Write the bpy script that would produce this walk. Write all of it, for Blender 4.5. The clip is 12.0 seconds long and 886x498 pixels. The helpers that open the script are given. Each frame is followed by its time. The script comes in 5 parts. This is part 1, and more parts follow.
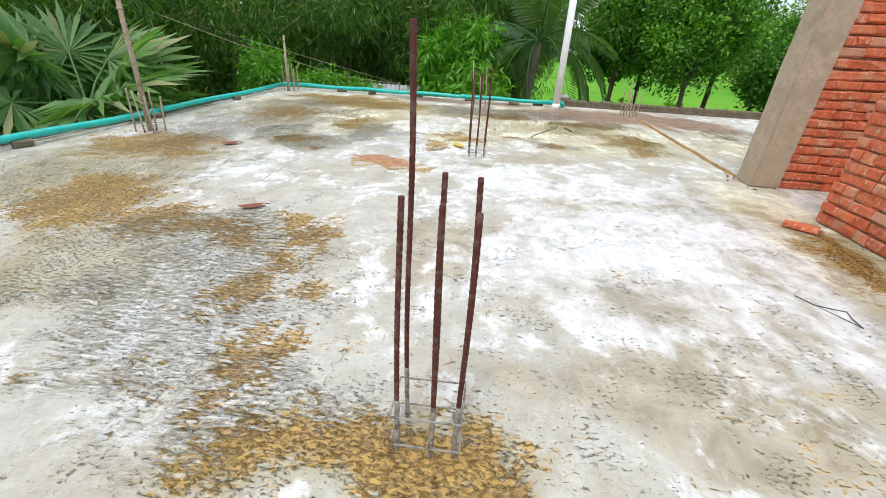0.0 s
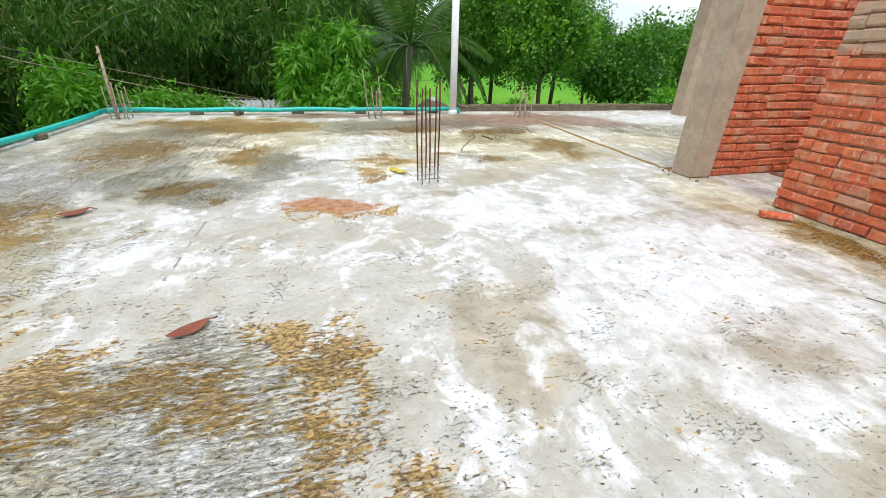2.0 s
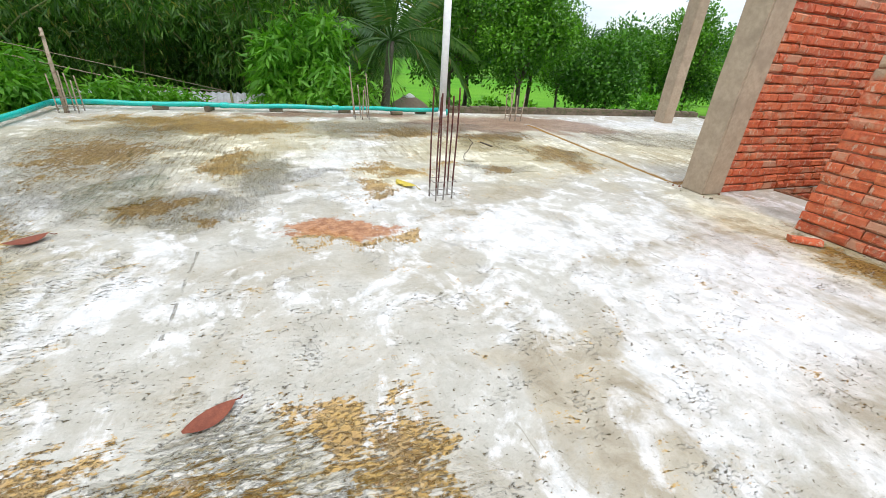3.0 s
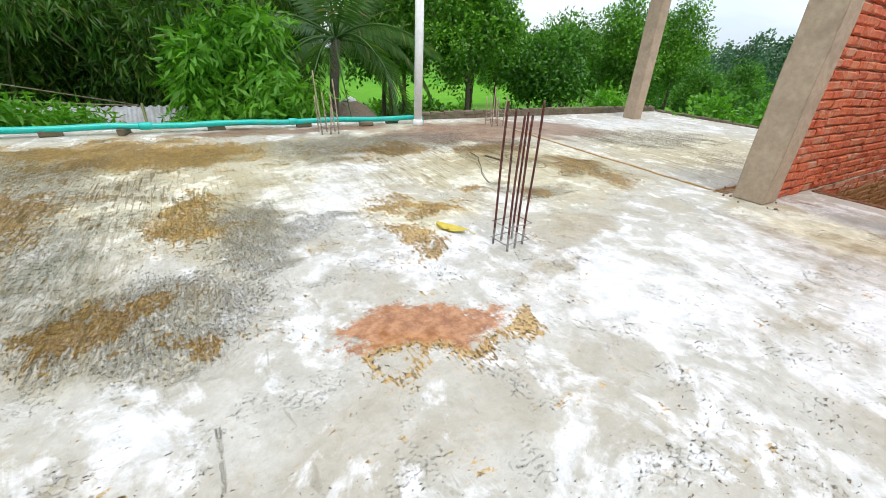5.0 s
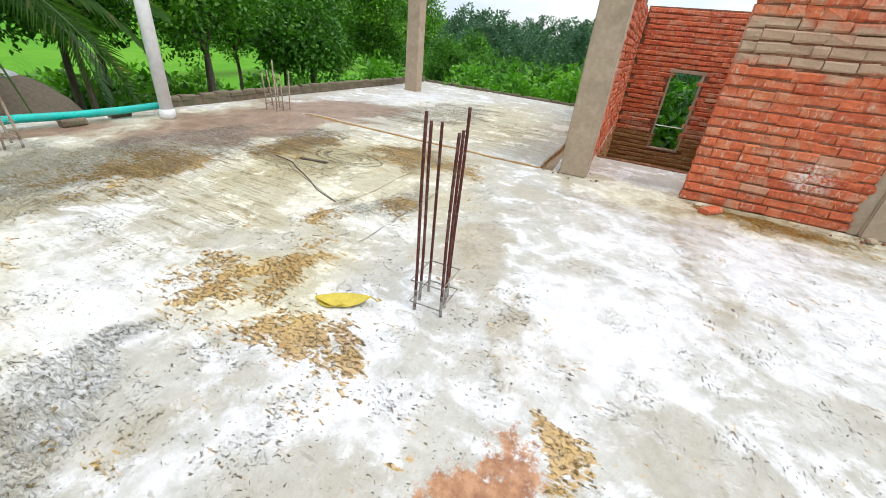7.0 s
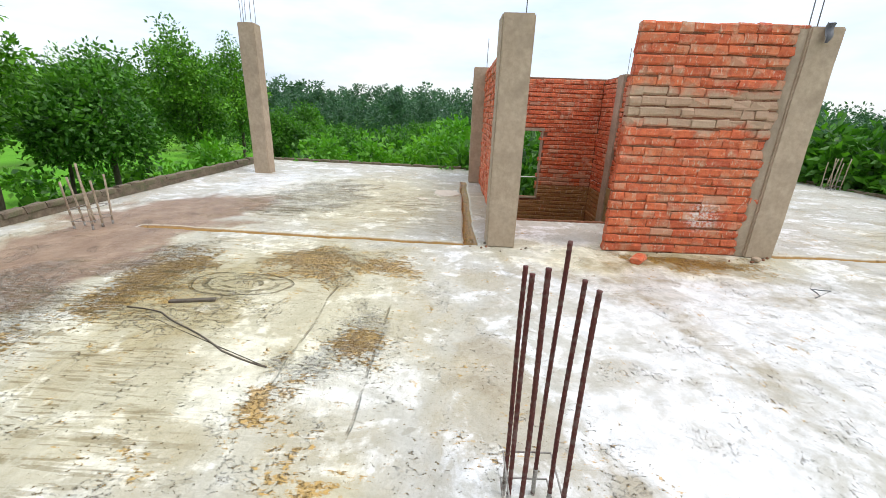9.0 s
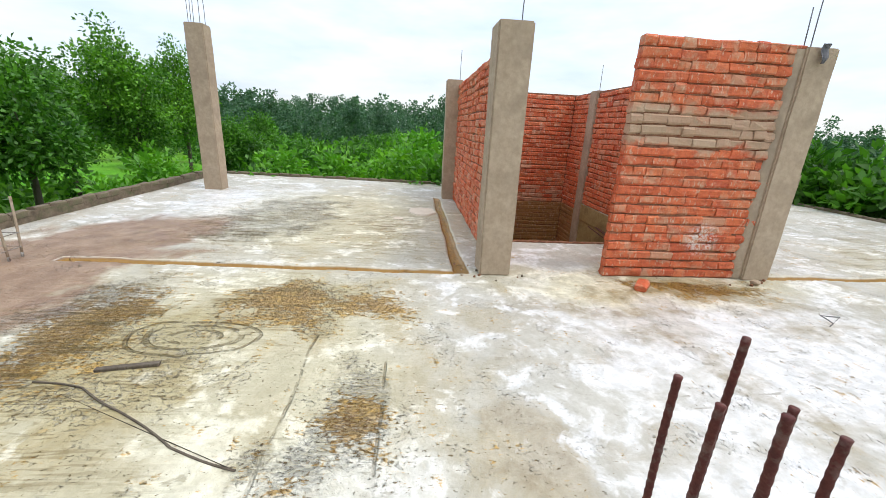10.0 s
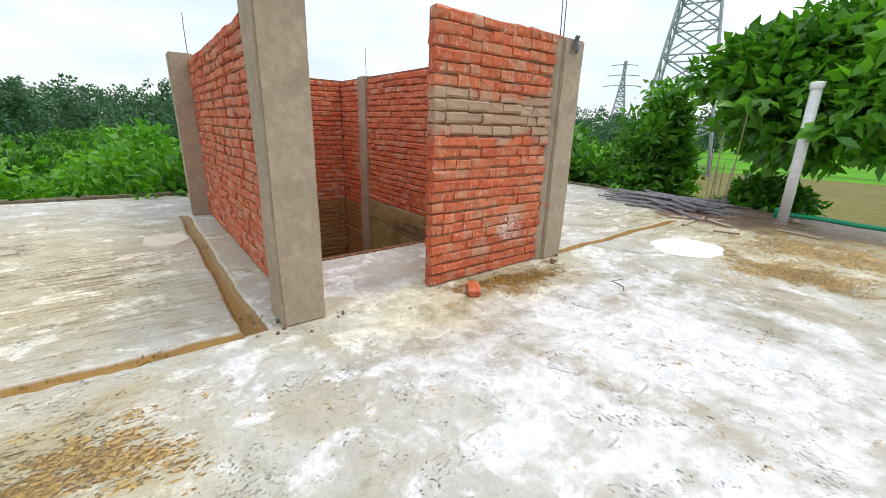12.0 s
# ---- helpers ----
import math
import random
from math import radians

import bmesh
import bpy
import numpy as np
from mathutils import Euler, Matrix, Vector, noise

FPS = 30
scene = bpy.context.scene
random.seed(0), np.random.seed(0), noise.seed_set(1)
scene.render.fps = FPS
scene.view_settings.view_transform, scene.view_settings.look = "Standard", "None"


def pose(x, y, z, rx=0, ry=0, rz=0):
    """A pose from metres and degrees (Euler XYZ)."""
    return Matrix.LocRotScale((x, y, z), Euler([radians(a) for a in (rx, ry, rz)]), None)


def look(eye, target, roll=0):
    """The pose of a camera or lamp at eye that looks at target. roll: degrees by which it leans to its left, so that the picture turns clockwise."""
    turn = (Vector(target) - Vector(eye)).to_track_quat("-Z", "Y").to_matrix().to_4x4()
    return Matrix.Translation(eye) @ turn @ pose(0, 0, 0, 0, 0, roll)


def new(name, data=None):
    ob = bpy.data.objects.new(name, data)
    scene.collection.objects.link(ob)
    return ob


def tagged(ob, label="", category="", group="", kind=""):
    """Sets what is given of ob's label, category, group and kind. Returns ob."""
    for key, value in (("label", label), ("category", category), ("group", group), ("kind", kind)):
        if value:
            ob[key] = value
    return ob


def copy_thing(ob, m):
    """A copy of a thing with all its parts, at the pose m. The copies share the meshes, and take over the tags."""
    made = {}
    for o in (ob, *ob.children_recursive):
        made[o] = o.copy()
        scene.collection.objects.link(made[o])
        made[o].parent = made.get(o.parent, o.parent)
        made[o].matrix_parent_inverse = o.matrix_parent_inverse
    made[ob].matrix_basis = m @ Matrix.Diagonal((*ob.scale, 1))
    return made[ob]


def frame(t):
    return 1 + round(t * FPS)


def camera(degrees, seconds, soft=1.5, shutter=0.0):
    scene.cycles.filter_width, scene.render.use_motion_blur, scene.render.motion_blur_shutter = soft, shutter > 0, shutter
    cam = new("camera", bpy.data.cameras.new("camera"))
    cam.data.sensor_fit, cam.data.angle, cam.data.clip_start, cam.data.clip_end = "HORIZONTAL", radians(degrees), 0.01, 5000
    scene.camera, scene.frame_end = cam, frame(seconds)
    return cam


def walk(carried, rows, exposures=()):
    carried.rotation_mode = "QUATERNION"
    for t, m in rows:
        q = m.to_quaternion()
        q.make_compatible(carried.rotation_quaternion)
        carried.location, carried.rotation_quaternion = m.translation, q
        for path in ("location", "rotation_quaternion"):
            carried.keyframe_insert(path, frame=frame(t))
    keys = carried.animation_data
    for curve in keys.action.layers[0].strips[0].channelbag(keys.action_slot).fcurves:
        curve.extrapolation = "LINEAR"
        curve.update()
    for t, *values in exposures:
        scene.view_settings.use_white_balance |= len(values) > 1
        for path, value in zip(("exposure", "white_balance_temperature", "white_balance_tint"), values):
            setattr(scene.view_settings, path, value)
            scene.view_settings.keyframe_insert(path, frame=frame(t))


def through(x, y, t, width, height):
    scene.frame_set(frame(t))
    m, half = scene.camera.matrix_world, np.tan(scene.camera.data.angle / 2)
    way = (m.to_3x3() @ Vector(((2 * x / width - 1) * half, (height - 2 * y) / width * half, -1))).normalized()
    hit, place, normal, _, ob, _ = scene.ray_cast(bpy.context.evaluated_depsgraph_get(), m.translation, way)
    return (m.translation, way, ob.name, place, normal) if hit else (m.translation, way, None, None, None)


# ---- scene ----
cam = camera(96.8, 12.0, soft=0.6)
# seconds, eye, target, roll
PATH = [
    (0, (-0.073, -0.027, 1.329), (-0.247, 1.738, 0.405), 3.3),
    (0.5, (-0.362, 0.129, 1.315), (-0.261, 1.882, 0.358), 3.0),
    (1, (-0.629, 0.393, 1.341), (-0.46, 2.162, 0.424), 3.3),
    (1.5, (-0.927, 0.652, 1.349), (-0.59, 2.409, 0.456), 2.6),
    (2, (-1.192, 0.99, 1.329), (-0.726, 2.722, 0.444), 1.6),
    (2.5, (-1.371, 1.321, 1.344), (-0.886, 3.033, 0.431), 5.7),
    (3, (-1.579, 1.577, 1.407), (-0.948, 3.247, 0.506), 4.1),
    (4.8, (-2.179, 2.991, 1.357), (-1.257, 4.525, 0.465), 3.4),
    (5, (-2.182, 3.161, 1.363), (-1.245, 4.687, 0.471), 3.1),
    (5.5, (-2.157, 3.514, 1.389), (-1.104, 4.943, 0.467), 5.6),
    (6, (-2.142, 3.896, 1.384), (-0.777, 5.053, 0.49), 5.0),
    (6.5, (-2.045, 4.235, 1.381), (-0.522, 5.134, 0.448), 4.5),
    (7, (-1.948, 4.574, 1.39), (-0.331, 5.267, 0.439), 5.9),
    (7.2, (-1.929, 4.689, 1.402), (-0.256, 5.288, 0.484), 5.4),
    (8.8, (-1.401, 5.571, 1.469), (0.484, 5.744, 0.822), 2.1),
    (9, (-1.337, 5.681, 1.48), (0.552, 5.718, 0.826), 2.0),
    (9.5, (-1.14, 5.871, 1.483), (0.735, 5.815, 0.789), 0.5),
    (10, (-0.802, 6.009, 1.496), (1.1, 5.838, 0.902), 2.9),
    (10.5, (-0.505, 6.127, 1.486), (1.373, 5.783, 0.89), 4.0),
    (11, (-0.279, 6.173, 1.513), (1.473, 5.394, 0.943), -0.1),
    (11.5, (-0.006, 6.079, 1.506), (1.632, 5.093, 0.923), -1.2),
    (12, (0.275, 5.955, 1.49), (1.78, 4.78, 0.893), 1.7),
]
walk(cam, [(t, look(eye, target, roll)) for t, eye, target, roll in PATH], [(0, 0.0), (9.5, 0.0), (11, -0.1), (12, -0.06)])

# ---- world and light ----
SUN_EL, SUN_AZ = 62.0, 200.0
world = bpy.data.worlds.new("overcast_sky")
scene.world = world
world.use_nodes = True
wt = world.node_tree
wt.nodes.clear()


def wnode(kind, **inputs):
    n = wt.nodes.new(kind)
    for k, v in inputs.items():
        n.inputs[k].default_value = v
    return n


w_out = wnode("ShaderNodeOutputWorld")
w_sky = wnode("ShaderNodeTexSky")
w_sky.sky_type = "NISHITA"
w_sky.sun_disc = False
w_sky.sun_elevation = radians(SUN_EL)
w_sky.sun_rotation = radians(SUN_AZ)
w_sky.dust_density = 3.0
w_bg_sky = wnode("ShaderNodeBackground", Strength=0.07)
w_bg_cloud = wnode("ShaderNodeBackground", Strength=0.9)
w_add = wnode("ShaderNodeAddShader")
w_geo = wnode("ShaderNodeTexCoord")
w_sep = wnode("ShaderNodeSeparateXYZ")
w_ramp = wnode("ShaderNodeValToRGB")
w_ramp.color_ramp.elements[0].position = 0.0
w_ramp.color_ramp.elements[0].color = (0.80, 0.84, 0.88, 1)
w_ramp.color_ramp.elements[1].position = 0.9
w_ramp.color_ramp.elements[1].color = (1.50, 1.53, 1.58, 1)
w_e = w_ramp.color_ramp.elements.new(0.3)
w_e.color = (0.95, 1.0, 1.07, 1)
w_noise = wnode("ShaderNodeTexNoise", Scale=3.2, Detail=5.0, Roughness=0.55)
w_map = wnode("ShaderNodeMapping")
w_map.inputs["Scale"].default_value = (1, 1, 3.5)
w_cl = wnode("ShaderNodeValToRGB")
w_cl.color_ramp.elements[0].position = 0.35
w_cl.color_ramp.elements[0].color = (0.82, 0.90, 1.0, 1)
w_cl.color_ramp.elements[1].position = 0.62
w_cl.color_ramp.elements[1].color = (1.12, 1.10, 1.08, 1)
w_mul = wnode("ShaderNodeMixRGB", Fac=1.0)
w_mul.blend_type = "MULTIPLY"
wl = wt.links.new
wl(w_geo.outputs["Generated"], w_sep.inputs[0])
wl(w_sep.outputs["Z"], w_ramp.inputs[0])
wl(w_geo.outputs["Generated"], w_map.inputs["Vector"])
wl(w_map.outputs[0], w_noise.inputs["Vector"])
wl(w_noise.outputs[0], w_cl.inputs[0])
wl(w_ramp.outputs[0], w_mul.inputs[1])
wl(w_cl.outputs[0], w_mul.inputs[2])
wl(w_mul.outputs[0], w_bg_cloud.inputs["Color"])
wl(w_sky.outputs[0], w_bg_sky.inputs["Color"])
wl(w_bg_sky.outputs[0], w_add.inputs[0])
wl(w_bg_cloud.outputs[0], w_add.inputs[1])
wl(w_add.outputs[0], w_out.inputs["Surface"])

sun = new("sun", bpy.data.lights.new("sun", "SUN"))
sun.data.energy = 1.0
sun.data.angle = radians(14)
sun.data.color = (1.0, 0.96, 0.9)
sun.matrix_world = look((0, 0, 30), (0 + 14 * math.sin(radians(SUN_AZ + 180)), 14 * math.cos(radians(SUN_AZ + 180)), 3))

# ---- materials ----
class Nodes:
    """A small helper that wires a node material."""

    def __init__(self, name):
        self.mat = bpy.data.materials.new(name)
        self.mat.use_nodes = True
        self.tree = self.mat.node_tree
        self.tree.nodes.clear()
        self.out = self.tree.nodes.new("ShaderNodeOutputMaterial")
        self.bsdf = self.tree.nodes.new("ShaderNodeBsdfPrincipled")
        self.link(self.bsdf.outputs[0], self.out.inputs[0])
        self.geo = self.tree.nodes.new("ShaderNodeNewGeometry")
        self.coord = self.tree.nodes.new("ShaderNodeTexCoord").outputs["Object"]

    def link(self, a, b):
        self.tree.links.new(a, b)

    def put(self, socket, v):
        if hasattr(v, "is_linked"):
            self.link(v, socket)
        elif isinstance(v, (tuple, list)) and len(v) == 3 and socket.type == "RGBA":
            socket.default_value = (*v, 1)
        else:
            socket.default_value = v

    def noise(self, scale, detail=4.0, rough=0.55, vec=None, stretch=None, distort=0.0):
        n = self.tree.nodes.new("ShaderNodeTexNoise")
        n.inputs["Scale"].default_value = scale
        n.inputs["Detail"].default_value = detail
        n.inputs["Roughness"].default_value = rough
        n.inputs["Distortion"].default_value = distort
        v = vec or self.coord
        if stretch:
            m = self.tree.nodes.new("ShaderNodeMapping")
            m.inputs["Scale"].default_value = stretch
            self.link(v, m.inputs["Vector"])
            v = m.outputs[0]
        self.link(v, n.inputs["Vector"])
        return n.outputs[0]

    def voronoi(self, scale, feature="F1", vec=None, out="Distance", rand=1.0):
        n = self.tree.nodes.new("ShaderNodeTexVoronoi")
        n.feature = feature
        n.inputs["Scale"].default_value = scale
        n.inputs["Randomness"].default_value = rand
        self.link(vec or self.coord, n.inputs["Vector"])
        return n.outputs[out]

    def ramp(self, fac, *stops):
        n = self.tree.nodes.new("ShaderNodeValToRGB")
        el = n.color_ramp.elements
        for i, (p, c) in enumerate(stops):
            e = el[i] if i < 2 else el.new(p)
            e.position = p
            e.color = (*c, 1) if isinstance(c, (tuple, list)) else (c, c, c, 1)
        self.put(n.inputs[0], fac)
        return n.outputs[0]

    def mix(self, fac, a, b, mode="MIX"):
        n = self.tree.nodes.new("ShaderNodeMixRGB")
        n.blend_type = mode
        self.put(n.inputs[0], fac)
        self.put(n.inputs[1], a)
        self.put(n.inputs[2], b)
        return n.outputs[0]

    def math(self, op, a, b=0.0, clamp=False):
        n = self.tree.nodes.new("ShaderNodeMath")
        n.operation = op
        n.use_clamp = clamp
        self.put(n.inputs[0], a)
        self.put(n.inputs[1], b)
        return n.outputs[0]

    def attr(self, name):
        n = self.tree.nodes.new("ShaderNodeAttribute")
        n.attribute_name = name
        return n.outputs["Fac"]

    def obrandom(self):
        return self.tree.nodes.new("ShaderNodeObjectInfo").outputs["Random"]

    def island(self):
        return self.geo.outputs["Random Per Island"]

    def bump(self, height, strength=0.3, distance=0.01, chain=None):
        n = self.tree.nodes.new("ShaderNodeBump")
        n.inputs["Strength"].default_value = strength
        n.inputs["Distance"].default_value = distance
        self.put(n.inputs["Height"], height)
        if chain:
            self.link(chain, n.inputs["Normal"])
        return n.outputs[0]

    def done(self, color, rough=0.7, normal=None, metal=0.0, spec=None, coat=None):
        self.put(self.bsdf.inputs["Base Color"], color)
        self.put(self.bsdf.inputs["Roughness"], rough)
        self.put(self.bsdf.inputs["Metallic"], metal)
        if spec is not None:
            self.put(self.bsdf.inputs["Specular IOR Level"], spec)
        if coat is not None:
            self.put(self.bsdf.inputs["Coat Weight"], coat)
            self.bsdf.inputs["Coat Roughness"].default_value = 0.12
        if normal:
            self.link(normal, self.bsdf.inputs["Normal"])
        return self.mat


def floor_material():
    n = Nodes("wet_cement_floor")
    sep = n.tree.nodes.new("ShaderNodeSeparateXYZ")
    n.link(n.coord, sep.inputs[0])
    X, Y = sep.outputs[0], sep.outputs[1]

    def mul(a, b):
        return n.math("MULTIPLY", a, b)

    def add(a, b):
        return n.math("ADD", a, b)

    def off(a, k):
        return mul(n.math("SUBTRACT", a, 0.5), k)

    broad = n.noise(0.5, 4, 0.6)
    blot = n.noise(1.5, 6, 0.66, distort=0.6)
    mid = n.noise(4.5, 6, 0.68, distort=0.4)
    fine = n.noise(24, 6, 0.72)
    grit = n.noise(110, 4, 0.7)
    pale, ochre, clay, mud, beige = n.attr("pale"), n.attr("ochre"), n.attr("clay"), n.attr("mud"), n.attr("beige")
    rz = n.ramp(add(n.attr("rough_zone"), off(blot, 1.3)), (0.32, 0.0), (0.66, 1.0))
    turn = n.attr("turned")
    # ripples of the float: along x near the start, along y further on
    lx = n.noise(1.0, 4, 0.65, stretch=(9, 34, 1), distort=1.2)
    ly = n.noise(1.0, 4, 0.65, stretch=(34, 9, 1), distort=1.2)
    L = n.mix(turn, lx, ly)
    # crumbs and pits
    px = n.noise(1.0, 5, 0.62, stretch=(34, 62, 1), distort=0.5)
    py = n.noise(1.0, 5, 0.62, stretch=(58, 36, 1), distort=0.5)
    pit = n.mix(turn, px, py)
    # grey cement with darker damp blotches
    base = n.mix(n.ramp(mid, (0.34, 0.0), (0.66, 1.0)), (0.44, 0.43, 0.38), (0.59, 0.585, 0.545))
    base = n.mix(mul(n.ramp(blot, (0.44, 0.0), (0.60, 1.0)), 0.45), base, (0.37, 0.32, 0.23))
    base = n.mix(mul(n.ramp(fine, (0.42, 0.0), (0.68, 1.0)), 0.30), base, (0.28, 0.26, 0.20))
    bm_ = n.ramp(add(beige, add(off(blot, 1.1), off(mid, 0.7))), (0.34, 0.0), (0.52, 1.0))
    base = n.mix(mul(bm_, 0.8), base, n.mix(n.ramp(mid, (0.38, 0.0), (0.62, 1.0)), (0.30, 0.255, 0.175), (0.47, 0.43, 0.34)))
    damp = n.ramp(add(n.attr("damp"), add(off(blot, 1.2), off(mid, 0.9))), (0.30, 0.0), (0.62, 1.0))
    base = n.mix(mul(damp, 0.8), base, n.mix(1.0, base, (0.84, 0.77, 0.58), "MULTIPLY"))
    # lime bloom: flaky patches with crisp edges; sky glare painted white over the rain-washed part
    w1 = n.noise(1.9, 8, 0.66, stretch=(1.25, 0.9, 1), distort=0.7)
    w2 = n.noise(9, 5, 0.65, distort=0.4)
    wsum = add(add(mul(w1, 0.75), mul(w2, 0.25)), n.math("SUBTRACT", mul(pale, 0.20), mul(add(damp, bm_), 0.055)))
    white = n.mix(n.ramp(pale, (0.10, 0.0), (0.45, 1.0)), n.ramp(wsum, (0.525, 0.0), (0.585, 0.75), (0.64, 1.0)), n.ramp(wsum, (0.50, 0.0), (0.68, 1.0)))
    white = mul(white, n.math("SUBTRACT", 1.0, mul(n.ramp(mud, (0.25, 0.0), (0.6, 1.0)), 0.85)))
    base = n.mix(mul(white, 0.92), base, n.mix(n.ramp(w2, (0.4, 0.0), (0.6, 1.0)), (0.66, 0.675, 0.685), (0.82, 0.83, 0.845)))
    # soft drag marks across the washed part
    drag = n.ramp(n.noise(1.0, 4, 0.55, stretch=(4.2, 1.3, 1), distort=0.5), (0.54, 0.0), (0.68, 1.0))
    base = n.mix(mul(mul(drag, pale), 0.55), base, (0.47, 0.44, 0.37))
    scuff = n.ramp(n.noise(1.0, 3, 0.6, stretch=(13, 4.5, 1), distort=0.6), (0.655, 0.0), (0.70, 1.0))
    base = n.mix(mul(scuff, 0.6), base, (0.29, 0.27, 0.215))
    cream = n.ramp(add(n.attr("cream"), off(blot, 0.7)), (0.2, 0.0), (0.7, 1.0))
    base = n.mix(mul(cream, 0.75), base, n.mix(1.0, base, (1.07, 1.01, 0.74), "MULTIPLY"))
    # brown algae between the crumbs; along the west wall its brown reflection, as colour
    om = n.ramp(add(mul(ochre, 0.9), add(off(L, 1.7), add(off(mid, 1.7), add(off(blot, 0.9), off(fine, 1.5))))), (0.34, 0.0), (0.55, 1.0))
    oc = n.mix(n.ramp(add(mul(fine, 0.5), mul(mid, 0.5)), (0.40, 0.0), (0.60, 1.0)), (0.33, 0.165, 0.016), (0.56, 0.335, 0.06))
    base = n.mix(mul(om, 0.78), base, oc)
    mm = n.ramp(add(mud, off(blot, 1.2)), (0.20, 0.0), (0.48, 1.0))
    base = n.mix(mul(mm, 0.88), base, n.mix(n.ramp(mid, (0.35, 0.0), (0.65, 1.0)), (0.19, 0.10, 0.065), (0.36, 0.235, 0.165)))
    cm = n.ramp(add(clay, off(n.noise(11, 6, 0.75), 1.7)), (0.38, 0.0), (0.56, 1.0))
    base = n.mix(mul(cm, 0.9), base, n.mix(n.ramp(n.noise(14, 6, 0.7), (0.38, 0.0), (0.62, 1.0)), (0.25, 0.085, 0.025), (0.50, 0.25, 0.12)))
    # density of the crumbled skin
    dens = n.math("MINIMUM", add(mul(rz, n.mix(turn, (0.18, 0.18, 0.18), (0.26, 0.26, 0.26))), add(mul(om, 0.30), add(mul(damp, 0.16), add(mul(cm, -0.9), off(n.noise(3.2, 6, 0.72), 1.25))))), 1.0)
    lvl = add(pit, mul(n.math("SUBTRACT", dens, 0.0), 0.17))
    edge = n.ramp(lvl, (0.560, 0.0), (0.585, 1.0), (0.625, 1.0), (0.640, 0.0))
    edge = mul(edge, n.ramp(dens, (0.05, 0.0), (0.35, 1.0)))
    base = n.mix(mul(mul(edge, n.math("SUBTRACT", 1.0, mul(om, 0.55))), 0.5), base, n.mix(om, (0.76, 0.755, 0.72), (0.62, 0.54, 0.38)))
    pmask = n.ramp(lvl, (0.645, 0.0), (0.668, 1.0))
    pcol = n.mix(n.ramp(mid, (0.40, 0.0), (0.60, 1.0)), (0.11, 0.075, 0.018), (0.24, 0.155, 0.035))
    pcol = n.mix(om, pcol, n.mix(n.ramp(mid, (0.40, 0.0), (0.60, 1.0)), (0.15, 0.070, 0.008), (0.27, 0.14, 0.018)))
    base = n.mix(mul(pmask, 0.82), base, pcol)
    # ripple troughs and crests
    rip = mul(rz, n.math("SUBTRACT", 1.0, mul(turn, 0.6)))
    trough = mul(n.ramp(L, (0.60, 0.0), (0.63, 1.0)), rip)
    base = n.mix(mul(trough, 0.6), base, (0.19, 0.135, 0.045))
    crest = mul(n.ramp(L, (0.44, 1.0), (0.50, 0.0)), rip)
    base = n.mix(mul(mul(crest, n.math("SUBTRACT", 1.0, mul(om, 0.6))), 0.7), base, (0.76, 0.745, 0.70))
    # long combed strokes
    comb = n.attr("combed")
    sk = mul(mul(n.ramp(n.noise(1.0, 3, 0.55, stretch=(15, 1.1, 1), distort=0.7), (0.56, 0.0), (0.585, 1.0)), n.ramp(blot, (0.44, 0.0), (0.56, 1.0))), comb)
    base = n.mix(mul(sk, 0.7), base, (0.17, 0.125, 0.04))
    thin = mul(n.ramp(n.noise(1.0, 4, 0.6, stretch=(30, 2.2, 1), distort=0.5), (0.54, 0.0), (0.565, 1.0)), mul(comb, n.ramp(mid, (0.42, 0.0), (0.50, 1.0))))
    base = n.mix(mul(thin, 0.6), base, (0.16, 0.115, 0.035))
    # oval trowel swirl and scored lines
    wob = off(n.noise(2.2, 3, 0.5), 0.16)
    ex = mul(add(n.math("SUBTRACT", X, 1.72), wob), 4.2)
    ey = mul(add(n.math("SUBTRACT", Y, 7.47), wob), 2.2)
    dd = n.math("SQRT", add(mul(ex, ex), mul(ey, ey)))
    ring = mul(n.ramp(n.math("SINE", mul(dd, 21.0)), (0.35, 0.0), (0.75, 1.0)), n.ramp(dd, (0.14, 0.0), (0.2, 1.0), (0.98, 1.0), (1.2, 0.0)))
    marks = mul(ring, n.ramp(mid, (0.42, 0.0), (0.52, 1.0)))
    for axis, at, lo, hi in (("y", 6.65, 0.45, 2.15), ("y", 6.14, 0.1, 1.5), ("x", -2.35, 3.5, 4.5), ("x", -3.05, 5.0, 7.2)):
        u, v = (X, Y) if axis == "y" else (Y, X)
        gap = n.math("ABSOLUTE", n.math("SUBTRACT", add(v, mul(wob, 0.45)), at))
        ln = n.ramp(gap, (0.004, 1.0), (0.010, 0.0))
        inside = mul(n.math("GREATER_THAN", u, lo), n.math("LESS_THAN", u, hi))
        marks = n.math("MAXIMUM", marks, mul(mul(ln, inside), n.ramp(mid, (0.44, 0.0), (0.56, 0.75))))
    base = n.mix(mul(mul(marks, n.ramp(fine, (0.36, 0.3), (0.52, 1.0))), 0.7), base, (0.15, 0.11, 0.035))
    groove = n.ramp(n.attr("cut"), (0.18, 0.0), (0.5, 1.0))
    base = n.mix(groove, base, n.mix(mid, (0.24, 0.125, 0.028), (0.41, 0.25, 0.075)))
    rim = n.ramp(n.attr("cut"), (0.0, 0.0), (0.06, 1.0), (0.16, 1.0), (0.22, 0.0))
    base = n.mix(mul(rim, 0.6), base, (0.66, 0.62, 0.52))
    h = add(mul(mul(L, rz), -1.0), mul(fine, 0.22))
    h = n.math("SUBTRACT", h, mul(pmask, 0.8))
    h = add(h, mul(edge, 0.3))
    h = n.math("SUBTRACT", h, mul(marks, 0.5))
    nm = n.bump(h, 1.0, 0.045)
    nm = n.bump(grit, 0.10, 0.004, nm)
